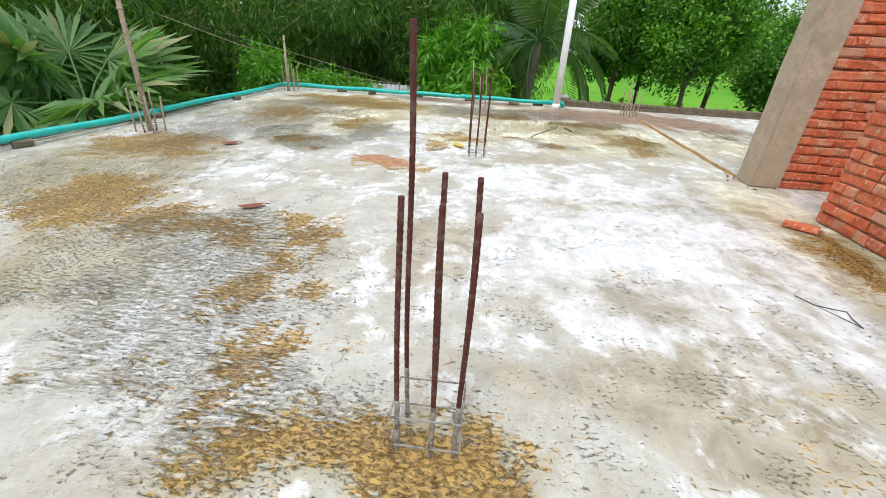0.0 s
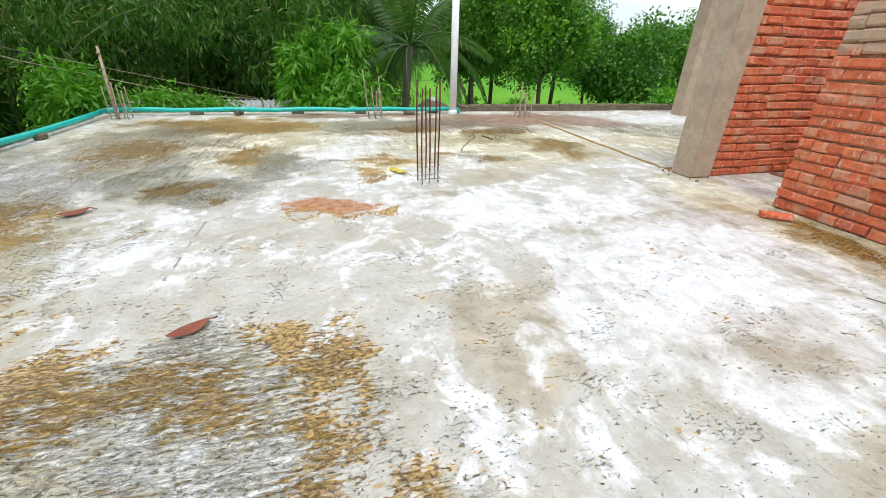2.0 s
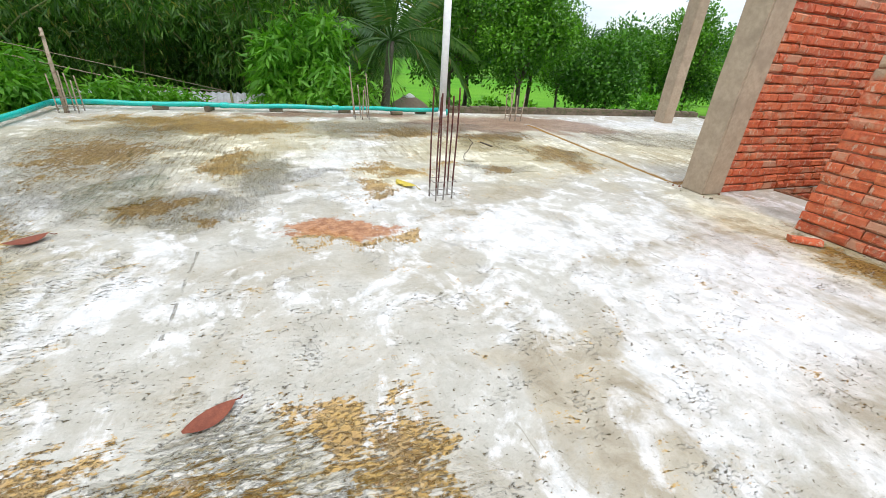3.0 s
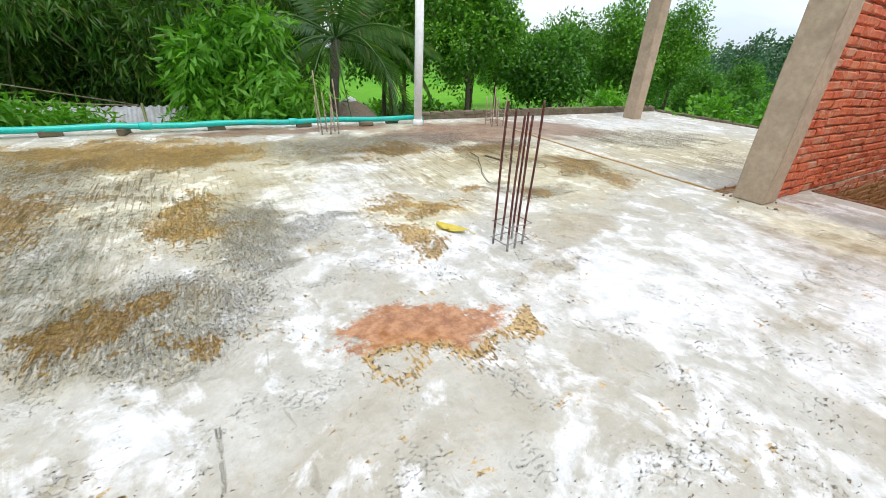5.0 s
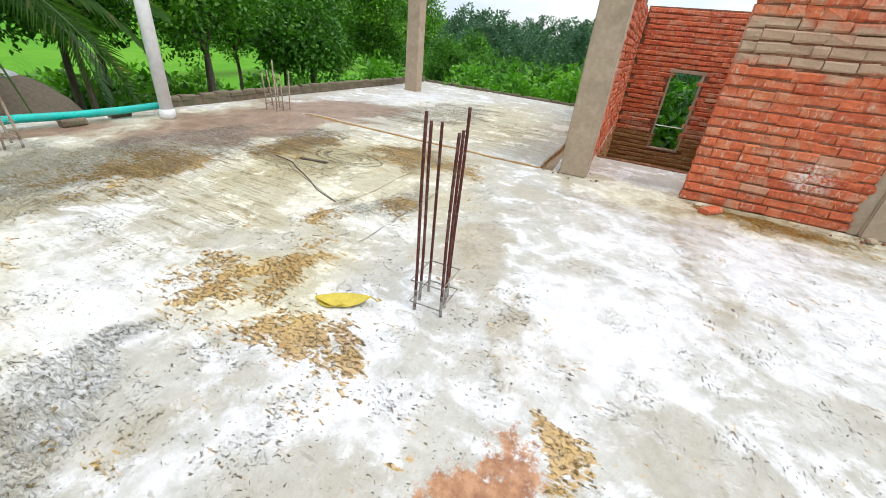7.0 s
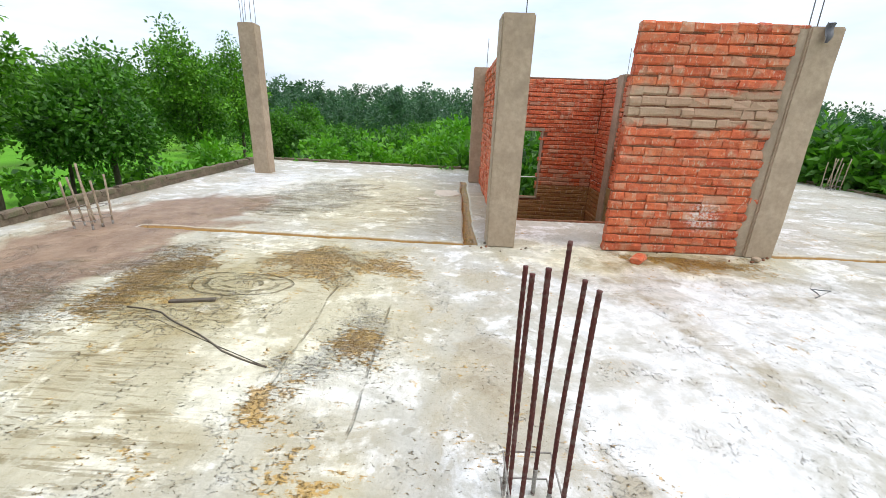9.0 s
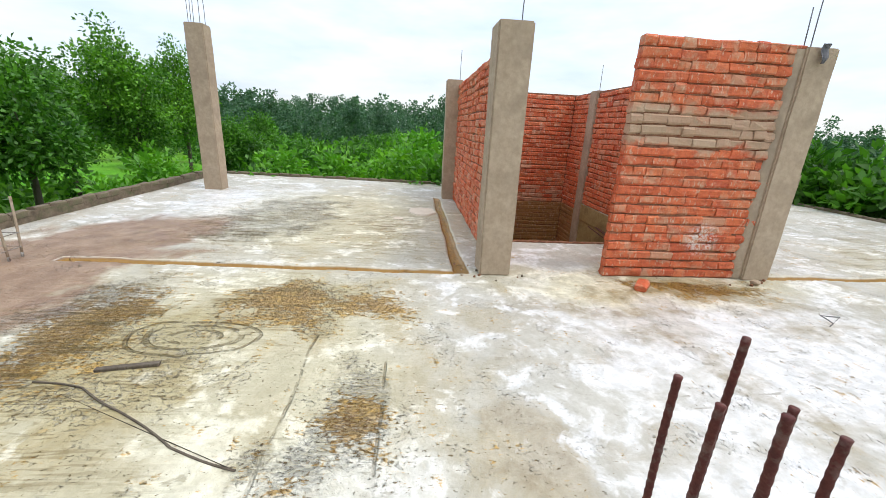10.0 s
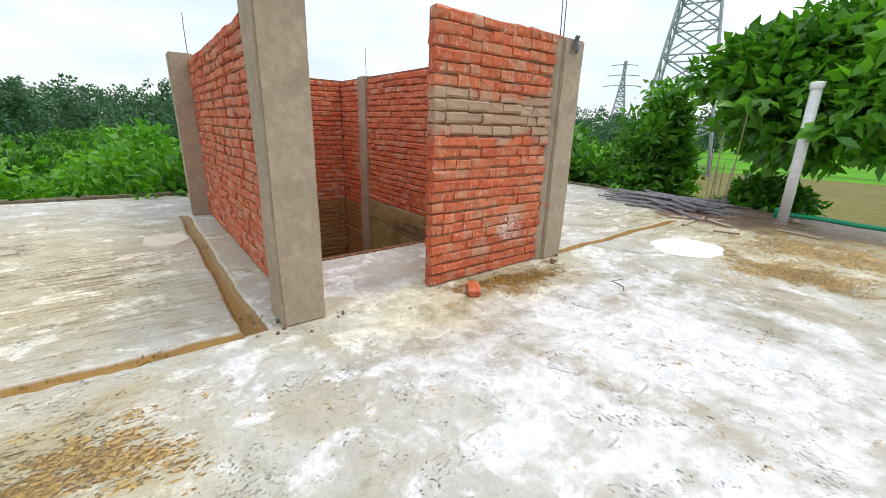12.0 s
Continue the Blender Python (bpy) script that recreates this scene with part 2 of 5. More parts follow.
    base = n.mix(0.20, base, n.mix(1.0, base, (1.06, 1.0, 0.86), "MULTIPLY"))
    wet = n.ramp(add(mul(broad, 0.5), add(mul(blot, 0.4), mul(pale, 0.12))), (0.40, 0.65), (0.56, 0.30))
    rough = n.mix(mul(rz, 0.6), wet, (0.6, 0.6, 0.6))
    rough = n.mix(mul(mm, 0.8), rough, (0.30, 0.30, 0.30))
    film = n.ramp(add(n.attr("film"), off(blot, 1.0)), (0.35, 0.0), (0.6, 1.0))
    rough = n.mix(film, rough, (0.12, 0.12, 0.12))
    rough = n.mix(mul(damp, 0.5), rough, (0.22, 0.22, 0.22))
    rough = n.mix(groove, rough, (0.12, 0.12, 0.12))
    # wet film browns the cement, deepening the painted reflection at the west wall
    base = n.mix(mul(film, 0.35), base, n.mix(1.0, base, (0.62, 0.55, 0.42), "MULTIPLY"))
    return n.done(base, rough, nm, spec=0.28)


def brick_material(name, cement=0.0, s1=(0.52, 0.27, 0.16), s2=(0.66, 0.40, 0.26)):
    n = Nodes(name)
    r = n.obrandom()
    i = n.island()
    rnd = n.math("FRACT", n.math("ADD", n.math("MULTIPLY", r, 7.3), n.math("MULTIPLY", i, 3.1)))
    vec = n.geo.outputs["Position"]
    fine = n.noise(42, 5, 0.7, vec)
    mid = n.noise(7, 5, 0.65, vec)
    c = n.ramp(rnd, (0.0, (0.65, 0.122, 0.044)), (0.35, (0.73, 0.170, 0.062)), (0.6, (0.54, 0.088, 0.034)), (0.85, (0.75, 0.220, 0.088)), (1.0, (0.67, 0.140, 0.050)))
    c = n.mix(n.ramp(n.noise(16, 5, 0.7, vec), (0.44, 0.0), (0.66, 0.6)), c, (0.34, 0.05, 0.024))
    c = n.mix(n.ramp(fine, (0.42, 0.0), (0.72, 0.5)), c, (0.70, 0.23, 0.09))
    smear = n.ramp(n.math("ADD", mid, n.math("ADD", n.math("MULTIPLY", rnd, 0.12), cement)), (0.58, 0.0), (0.74, 0.75))
    c = n.mix(smear, c, n.mix(fine, s1, s2))
    drip = n.ramp(n.noise(1.0, 4, 0.65, vec, (30, 30, 13)), (0.58, 0.0), (0.64, 0.75))
    c = n.mix(drip, c, (0.62, 0.44, 0.31))
    # band of cement wash across the front wall
    at = n.tree.nodes.new("ShaderNodeSeparateXYZ")
    n.link(vec, at.inputs[0])
    hgt = n.math("ADD", at.outputs[2], n.math("MULTIPLY", n.math("SUBTRACT", n.noise(3.0, 5, 0.65, vec), 0.5), 0.5))
    wash = n.ramp(n.math("MULTIPLY", hgt, 0.4), (0.545, 0.0), (0.575, 0.85), (0.685, 0.85), (0.73, 0.0))
    wash = n.math("MULTIPLY", wash, n.math("MULTIPLY", n.math("LESS_THAN", at.outputs[0], 3.3), n.math("LESS_THAN", at.outputs[1], 4.0)))
    c = n.mix(wash, c, n.mix(fine, (0.36, 0.25, 0.16), (0.58, 0.45, 0.32)))
    off = n.tree.nodes.new("ShaderNodeVectorMath")
    off.operation = "DISTANCE"
    n.link(vec, off.inputs[0])
    off.inputs[1].default_value = (3.108, 2.83, 0.46)
    chalk = n.math("MULTIPLY", n.ramp(off.outputs["Value"], (0.10, 1.0), (0.22, 0.0)), n.ramp(n.noise(34, 4, 0.7, vec), (0.46, 0.0), (0.56, 1.0)))
    c = n.mix(n.math("MULTIPLY", chalk, 0.8), c, (0.72, 0.70, 0.66))
    h = n.math("ADD", n.math("MULTIPLY", mid, 0.5), n.math("MULTIPLY", fine, 0.6))
    return n.done(c, n.ramp(fine, (0.3, 0.62), (0.7, 0.9)), n.bump(h, 1.0, 0.022))


def noise_material(name, c1, c2, scale, rough=0.75, bump=0.3, dist=0.01, c3=None, s3=1.2, stretch=None, metal=0.0, spec=None, f3=0.6):
    n = Nodes(name)
    a = n.noise(scale, 5, 0.65, stretch=stretch)
    b = n.noise(scale * 5, 4, 0.65, stretch=stretch)
    c = n.mix(n.ramp(a, (0.3, 0.0), (0.7, 1.0)), c1, c2)
    c = n.mix(n.math("MULTIPLY", n.ramp(b, (0.4, 0.0), (0.7, 1.0)), 0.35), c, tuple(v * 0.6 for v in c1))
    if c3:
        c = n.mix(n.math("MULTIPLY", n.ramp(n.noise(s3, 4, 0.6), (0.5, 0.0), (0.66, 1.0)), f3), c, c3)
    return n.done(c, n.ramp(b, (0.3, max(0.03, rough - 0.1)), (0.7, min(1.0, rough + 0.1))), n.bump(n.math("ADD", a, n.math("MULTIPLY", b, 0.5)), bump, dist), metal, spec)


def leaf_material(name, dark, light, yellow=None, gloss=0.45, through=0.35):
    n = Nodes(name)
    i = n.island()
    big = n.noise(0.6, 3, 0.6)
    tone = n.math("ADD", n.math("MULTIPLY", i, 0.55), n.math("MULTIPLY", n.ramp(big, (0.35, 0.0), (0.65, 1.0)), 0.45))
    c = n.mix(n.math("POWER", tone, 1.5), dark, light)
    if yellow:
        c = n.mix(n.ramp(i, (0.90, 0.0), (0.97, 1.0)), c, yellow)
    n.done(c, gloss, spec=0.4)
    t = n.tree.nodes.new("ShaderNodeBsdfTranslucent")
    n.put(t.inputs[0], n.mix(1.0, c, (1.3, 1.5, 0.5), "MULTIPLY"))
    m = n.tree.nodes.new("ShaderNodeMixShader")
    m.inputs[0].default_value = through
    n.link(n.bsdf.outputs[0], m.inputs[1])
    n.link(t.outputs[0], m.inputs[2])
    n.link(m.outputs[0], n.out.inputs[0])
    return n.mat


def ground_material():
    n = Nodes("paddy_field_ground")
    patch = n.voronoi(0.018, "F1", out="Color")
    big = n.noise(0.02, 4, 0.6)
    mid = n.noise(0.35, 5, 0.65)
    fine = n.noise(6, 4, 0.7)
    c = n.mix(n.ramp(mid, (0.3, 0.0), (0.7, 1.0)), (0.06, 0.25, 0.015), (0.13, 0.36, 0.03))
    c = n.mix(n.math("MULTIPLY", n.ramp(big, (0.4, 0.0), (0.6, 1.0)), 0.5), c, (0.20, 0.40, 0.04))
    c = n.mix(n.math("MULTIPLY", n.ramp(fine, (0.4, 0.0), (0.75, 1.0)), 0.5), c, (0.04, 0.12, 0.012))
    bund = n.voronoi(0.02, "DISTANCE_TO_EDGE")
    c = n.mix(n.ramp(bund, (0.0, 0.8), (0.05, 0.0)), c, (0.06, 0.11, 0.02))
    return n.done(c, 0.95, n.bump(fine, 0.6, 0.1), spec=0.05)


M_FLOOR = floor_material()
M_BRICK = brick_material("red_clay_brick")
M_BRICK_CEM = brick_material("cement_smeared_brick", 0.20)
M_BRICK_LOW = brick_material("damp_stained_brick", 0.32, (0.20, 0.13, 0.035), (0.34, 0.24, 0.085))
M_STAIN = noise_material("damp_yellow_plaster", (0.30, 0.21, 0.075), (0.44, 0.34, 0.16), 5, 0.7, 0.5, 0.015, (0.14, 0.09, 0.03), 2.4)
# mortar colour darkened to carry the shadow of the recessed bed joints
M_MORTAR = noise_material("shade_darkened_mortar", (0.12, 0.045, 0.022), (0.40, 0.20, 0.11), 16, 0.9, 0.6, 0.012, (0.30, 0.08, 0.04), 3.0)
M_CONC = noise_material("grey_cast_concrete", (0.38, 0.29, 0.20), (0.49, 0.385, 0.275), 4, 0.85, 0.4, 0.012, (0.30, 0.235, 0.17), 2.2)
M_BEAM = noise_material("stained_concrete_beam", (0.26, 0.24, 0.19), (0.40, 0.37, 0.29), 6, 0.85, 0.45, 0.012, (0.16, 0.13, 0.07), 2.0)
M_RUST = noise_material("rusty_steel_bar", (0.06, 0.010, 0.007), (0.12, 0.024, 0.016), 30, 0.75, 0.4, 0.003, (0.34, 0.30, 0.26), 28.0, f3=0.22)
M_BARCEM = noise_material("cement_caked_steel", (0.22, 0.20, 0.175), (0.42, 0.40, 0.36), 40, 0.85, 0.6, 0.004, (0.08, 0.035, 0.025), 26.0, f3=0.9)
M_BAMBOO_BAR = noise_material("pale_weathered_bar", (0.36, 0.28, 0.19), (0.50, 0.42, 0.32), 25, 0.8, 0.4, 0.004, (0.16, 0.08, 0.05), 14.0)
M_TEAL = noise_material("teal_plastic_pipe", (0.0, 0.44, 0.37), (0.01, 0.53, 0.45), 6, 0.32, 0.05, 0.002, (0.12, 0.34, 0.30), 5.0, f3=0.3)
M_GREENP = noise_material("green_plastic_pipe", (0.005, 0.30, 0.14), (0.01, 0.38, 0.19), 6, 0.32, 0.05, 0.002)
M_WHITEP = noise_material("white_plastic_pipe", (0.84, 0.85, 0.86), (0.88, 0.89, 0.89), 2, 0.35, 0.05, 0.002, (0.7, 0.68, 0.62), 2.0, f3=0.2)
M_GREYHOSE = noise_material("grey_hose", (0.10, 0.10, 0.11), (0.16, 0.16, 0.17), 8, 0.5, 0.1, 0.002)
M_BARK = noise_material("grey_brown_bark", (0.09, 0.07, 0.05), (0.17, 0.14, 0.105), 9, 0.9, 0.8, 0.03, stretch=(1, 1, 0.25))
M_PALMBARK = noise_material("palm_bark", (0.13, 0.11, 0.085), (0.22, 0.19, 0.15), 7, 0.9, 0.8, 0.03, stretch=(0.4, 0.4, 3))
M_CULM = noise_material("bamboo_culm", (0.14, 0.18, 0.05), (0.24, 0.25, 0.09), 4, 0.5, 0.2, 0.01)
M_LEAF = leaf_material("broadleaf_green", (0.022, 0.10, 0.008), (0.22, 0.52, 0.04), through=0.28)
M_LEAF_DK = leaf_material("dark_green_leaf", (0.018, 0.085, 0.009), (0.15, 0.40, 0.035), through=0.25)
M_LEAF_LT = leaf_material("bright_green_leaf", (0.07, 0.25, 0.015), (0.20, 0.46, 0.04))
M_SHRUB = leaf_material("deep_green_shrub_leaf", (0.013, 0.065, 0.007), (0.13, 0.36, 0.03))
M_BAMBOO = leaf_material("bamboo_leaf", (0.022, 0.085, 0.010), (0.13, 0.30, 0.03), (0.26, 0.28, 0.07))
M_FROND = leaf_material("palm_leaflet", (0.045, 0.12, 0.03), (0.12, 0.23, 0.055), (0.24, 0.22, 0.09), 0.4)
M_FAN = leaf_material("fan_palm_blade", (0.08, 0.20, 0.06), (0.24, 0.38, 0.14), (0.34, 0.34, 0.18), 0.4)
# distance haze is put into this leaf colour as a pale bluish tint
M_FAR = leaf_material("haze_tinted_foliage", (0.040, 0.105, 0.060), (0.10, 0.22, 0.10), through=0.15)
M_BROAD = leaf_material("large_glossy_leaf", (0.028, 0.12, 0.012), (0.19, 0.48, 0.04), gloss=0.3, through=0.3)
M_KERB = noise_material("mossy_kerb_brick", (0.10, 0.075, 0.05), (0.24, 0.19, 0.13), 12, 0.9, 0.6, 0.012, (0.07, 0.10, 0.03), 4.0)
M_GROUND = ground_material()
M_STRAW = noise_material("weathered_straw", (0.21, 0.16, 0.12), (0.34, 0.27, 0.20), 16, 0.9, 0.8, 0.03, stretch=(1, 1, 0.2))
M_TIN = noise_material("corrugated_tin_sheet", (0.45, 0.47, 0.50), (0.60, 0.62, 0.64), 3, 0.4, 0.1, 0.004, (0.30, 0.22, 0.16), 0.9, metal=0.6)
M_WALLP = noise_material("raw_plaster_wall", (0.34, 0.31, 0.27), (0.44, 0.41, 0.36), 3, 0.9, 0.3, 0.01)
M_STEEL = noise_material("galvanised_lattice_steel", (0.34, 0.37, 0.40), (0.42, 0.45, 0.48), 2, 0.6, 0.05, 0.002)
M_WOOD = noise_material("weathered_pole_wood", (0.17, 0.155, 0.16), (0.36, 0.34, 0.36), 12, 0.85, 0.5, 0.006, stretch=(1, 1, 0.2))
M_WOODLT = noise_material("pale_plank_wood", (0.38, 0.30, 0.20), (0.52, 0.43, 0.31), 10, 0.8, 0.4, 0.005)
M_WATER = noise_material("muddy_water", (0.13, 0.12, 0.025), (0.18, 0.17, 0.045), 0.3, 0.7, 0.05, 0.02, spec=0.08)
M_DEADLEAF = noise_material("dry_red_leaf", (0.16, 0.035, 0.015), (0.26, 0.07, 0.03), 30, 0.6, 0.3, 0.003)
M_YELLOW = noise_material("yellow_dry_leaf", (0.50, 0.38, 0.03), (0.62, 0.50, 0.07), 30, 0.6, 0.3, 0.003)
M_LIMEPATCH = noise_material("white_lime_wash", (0.74, 0.76, 0.78), (0.82, 0.83, 0.84), 8, 0.5, 0.2, 0.004)
M_SHEET = noise_material("pale_cement_sheet", (0.66, 0.58, 0.46), (0.78, 0.71, 0.58), 9, 0.85, 0.3, 0.006)


# ---- mesh helpers ----


def mesh_of(name, verts, faces, material, smooth=False):
    me = bpy.data.meshes.new(name)
    me.from_pydata([tuple(v) for v in verts], [], [tuple(f) for f in faces])
    if material:
        me.materials.append(material)
    if smooth:
        me.shade_smooth()
    me.update()
    return me


def quads_mesh(name, verts, quads, material, smooth=False):
    """A mesh from numpy arrays of corners and quads."""
    me = bpy.data.meshes.new(name)
    verts = np.asarray(verts, dtype=np.float32)
    quads = np.asarray(quads, dtype=np.int32)
    me.vertices.add(len(verts))
    me.vertices.foreach_set("co", verts.ravel())
    me.loops.add(quads.size)
    me.loops.foreach_set("vertex_index", quads.ravel())
    me.polygons.add(len(quads))
    me.polygons.foreach_set("loop_start", np.arange(0, quads.size, 4, dtype=np.int32))
    me.update(calc_edges=True)
    me.materials.append(material)
    if smooth:
        me.shade_smooth()
    return me


def finish(bm, name, material, smooth=False):
    bmesh.ops.recalc_face_normals(bm, faces=bm.faces)
    me = bpy.data.meshes.new(name)
    bm.to_mesh(me)
    bm.free()
    me.materials.append(material)
    if smooth:
        me.shade_smooth()
    return me


def part(name, data, material=None, parent=None, label="", m=None, smooth=False):
    """Links a bmesh or mesh as one mesh object under a thing or a part."""
    if isinstance(data, bmesh.types.BMesh):
        data = finish(data, name, material, smooth)
    ob = new(name, data)
    if parent:
        ob.parent = parent
    if m is not None:
        ob.matrix_basis = m
    return tagged(ob, label)


def box(bm, x0, x1, y0, y1, z0, z1, bevel=0.0, seg=1):
    b = bmesh.new()
    bmesh.ops.create_cube(b, size=1)
    for v in b.verts:
        v.co = ((x0 + x1) / 2 + v.co.x * (x1 - x0), (y0 + y1) / 2 + v.co.y * (y1 - y0), (z0 + z1) / 2 + v.co.z * (z1 - z0))
    if bevel:
        bmesh.ops.bevel(b, geom=b.edges[:], offset=bevel, segments=seg, affect="EDGES")
    me = bpy.data.meshes.new("tmp")
    b.to_mesh(me)
    b.free()
    bm.from_mesh(me)
    bpy.data.meshes.remove(me)
    return bm


def tube_arrays(points, radii, sides=10, caps=True):
    """Corners and quads of a tube along points."""
    pts = np.array(points, dtype=float)
    n = len(pts)
    rad = np.full(n, radii, dtype=float) if np.isscalar(radii) else np.array(radii, dtype=float)
    tan = np.gradient(pts, axis=0)
    tan /= np.linalg.norm(tan, axis=1)[:, None] + 1e-9
    ref = np.where(np.abs(tan[:, 2:3]) > 0.85, np.array([[1.0, 0, 0]]), np.array([[0, 0, 1.0]]))
    ref[:] = ref[n // 2]
    a = np.cross(tan, ref)
    a /= np.linalg.norm(a, axis=1)[:, None] + 1e-9
    b = np.cross(tan, a)
    ang = np.linspace(0, 2 * np.pi, sides, endpoint=False)
    v = pts[:, None, :] + rad[:, None, None] * (np.cos(ang)[None, :, None] * a[:, None, :] + np.sin(ang)[None, :, None] * b[:, None, :])
    v = v.reshape(-1, 3)
    i = np.arange(n - 1)[:, None] * sides
    j = np.arange(sides)[None, :]
    k = (j + 1) % sides
    q = np.stack([i + j, i + k, i + sides + k, i + sides + j], axis=-1).reshape(-1, 4)
    if caps:
        c = len(v)
        v = np.vstack([v, pts[0], pts[-1]])
        e = []
        for s in range(0, sides, 2):
            e.append((c, (s + 2) % sides, s + 1, s))
            o = (n - 1) * sides
            e.append((c + 1, o + s, o + s + 1, o + (s + 2) % sides))
        q = np.vstack([q, np.array(e)])
    return v, q


def join_arrays(chunks):
    vs, qs, o = [], [], 0
    for v, q in chunks:
        vs.append(v)
        qs.append(q + o)
        o += len(v)
    return np.vstack(vs), np.vstack(qs)


def tube(name, points, radii, material, parent=None, sides=10, label="", smooth=True, m=None):
    return part(name, quads_mesh(name, *tube_arrays(points, radii, sides), material, smooth), None, parent, label, m)


def thing(name, loc, label, category, group="", kind=""):
    ob = new(name)
    ob.location = loc
    ob.empty_display_size = 0.1
    return tagged(ob, label, category, group, kind)


# ---- roof slab ----
X0, X1, Y0, Y1 = -5.8, 9.98, -4.1, 10.95
HX0, HX1, HY0, HY1 = 4.45, 8.84, 2.2, 4.97      # stairwell opening
NY_OUT = 5.12                                     # outer face of the stair house
GZ = -3.35                                        # ground level


def steps(a, b, stops):
    out = []
    for lo, hi, d in stops:
        out.append(np.arange(lo, hi - 1e-6, d))
    return np.concatenate(out + [np.array([b])])


def blob(x, y, cx, cy, rx, ry, turn=0.0):
    c, s = math.cos(radians(turn)), math.sin(radians(turn))
    u = ((x - cx) * c + (y - cy) * s) / rx
    v = (-(x - cx) * s + (y - cy) * c) / ry
    return np.exp(-(u * u + v * v))


# centre, half sizes, turn
# pale: light cement, plus the sky's glare on its water film as colour
PALE = [(1.9, 3.4, 1.5, 1.3, 0), (0.5, 4.25, 0.9, 0.5, 0), (1.0, 2.7, 1.2, 0.8, 10), (-1.1, 7.2, 0.3, 1.7, 4), (-0.1, 4.6, 0.7, 0.5, 0), (-1.1, 5.5, 0.6, 0.35, 20), (-1.3, 6.9, 0.5, 0.5, 0),
        (6.3, 9.0, 1.8, 0.9, 0), (-2.9, 3.9, 0.35, 0.5, 10), (2.75, 4.75, 0.2, 0.25, 0), (0.5, 6.9, 0.3, 0.25, 0), (0.6, 6.2, 0.4, 0.3, 0), (1.5, 2.0, 0.7, 0.5, 0)]
# ochre: algae spots; the last one colours in the west wall's wet reflection
OCHRE = [(-3.4, 2.9, 0.5, 0.7, 0), (-3.3, 9.6, 1.4, 0.5, 0), (-4.4, 4.6, 0.8, 0.7, 0), (-2.7, 9.2, 1.3, 0.9, 0), (-3.9, 7.4, 0.7, 0.8, 0), (-2.45, 6.9, 0.32, 0.6, 0), (-2.8, 5.45, 0.2, 0.2, 0), (-2.45, 5.15, 0.16, 0.12, 0),
         (-0.42, 0.86, 0.50, 0.22, 5), (-1.05, 1.2, 0.3, 0.25, 0), (-1.35, 1.9, 0.3, 0.3, 0), (-2.1, 2.4, 0.45, 0.25, 0), (-1.42, 2.5, 0.2, 0.28, 0), (-2.7, 2.6, 0.4, 0.3, 0), (-1.55, 2.85, 0.18, 0.16, 0), (-1.25, 4.48, 0.30, 0.10, 0),
         (-0.85, 6.5, 0.24, 0.2, 0), (-0.95, 5.85, 0.3, 0.2, 20), (-0.40, 6.3, 0.22, 0.2, 0), (-0.8, 5.62, 0.2, 0.12, 0), (-0.92, 4.5, 0.16, 0.14, 0),
         (2.25, 6.95, 0.36, 0.5, 0), (0.92, 6.38, 0.28, 0.26, 0), (0.23, 6.5, 0.22, 0.14, 0), (2.35, 6.35, 0.25, 0.35, 0), (1.8, 8.2, 0.7, 0.35, 0), (0.2, 8.6, 0.8, 0.4, 0),
         (1.2, 0.2, 0.7, 0.6, 20), (0.9, -1.2, 1.4, 0.7, 0), (1.5, -2.4, 1.6, 0.6, 0), (2.8, 2.9, 0.22, 0.8, 0)]
ROUGH = [(-1.75, 1.7, 0.75, 0.9, 20), (-2.1, 2.35, 0.6, 0.4, 0), (-0.9, 1.05, 0.5, 0.3, 0), (-1.95, 6.2, 0.38, 0.9, 0), (-2.6, 5.4, 0.5, 0.6, 0), (-1.5, 6.4, 0.2, 0.3, 0), (0.9, 6.4, 0.7, 0.3, 0), (-2.15, 2.5, 0.75, 0.5, 0), (1.9, 8.3, 0.9, 0.4, 0),
         (-4.0, 7.0, 1.3, 2.6, 0), (0.3, 9.0, 1.8, 0.8, 0), (5.5, 8.0, 1.6, 0.9, 0)]
MUD = [(2.0, 9.5, 1.6, 0.8, 0), (3.4, 9.5, 1.7, 0.8, 0), (4.2, 8.9, 0.9, 0.4, 0), (1.5, -3.2, 2.6, 0.9, 0), (2.9, -2.4, 0.9, 0.6, 0), (-1.0, 10.3, 1.8, 0.25, 0)]
FILM = [(2.75, 2.75, 0.30, 0.9, 0), (1.6, -3.0, 1.6, 0.4, 0), (2.3, 3.9, 0.9, 0.5, 0), (-3.3, 5.9, 0.5, 0.7, 0), (1.0, 2.2, 0.9, 0.4, 20)]
CREAM = [(1.5, 7.3, 2.2, 1.6, 0), (1.5, -1.5, 3.0, 2.2, 0), (-3.2, 8.2, 2.2, 2.2, 0), (5.5, 7.0, 2.5, 2.0, 0), (2.0, 9.5, 2.5, 1.2, 0), (2.9, 3.4, 0.5, 2.0, 0), (-0.6, 6.2, 0.6, 0.5, 0)]
COMBED = [(5.2, 6.4, 2.2, 0.9, 0), (2.3, 7.0, 0.7, 0.8, 0), (1.3, 8.2, 1.6, 1.0, 0), (5.2, 7.5, 2.2, 1.8, 0), (0.0, 7.8, 0.9, 0.9, 0), (-3.0, 7.5, 1.2, 1.5, 0), (3.5, -1.5, 2.0, 1.6, 0)]
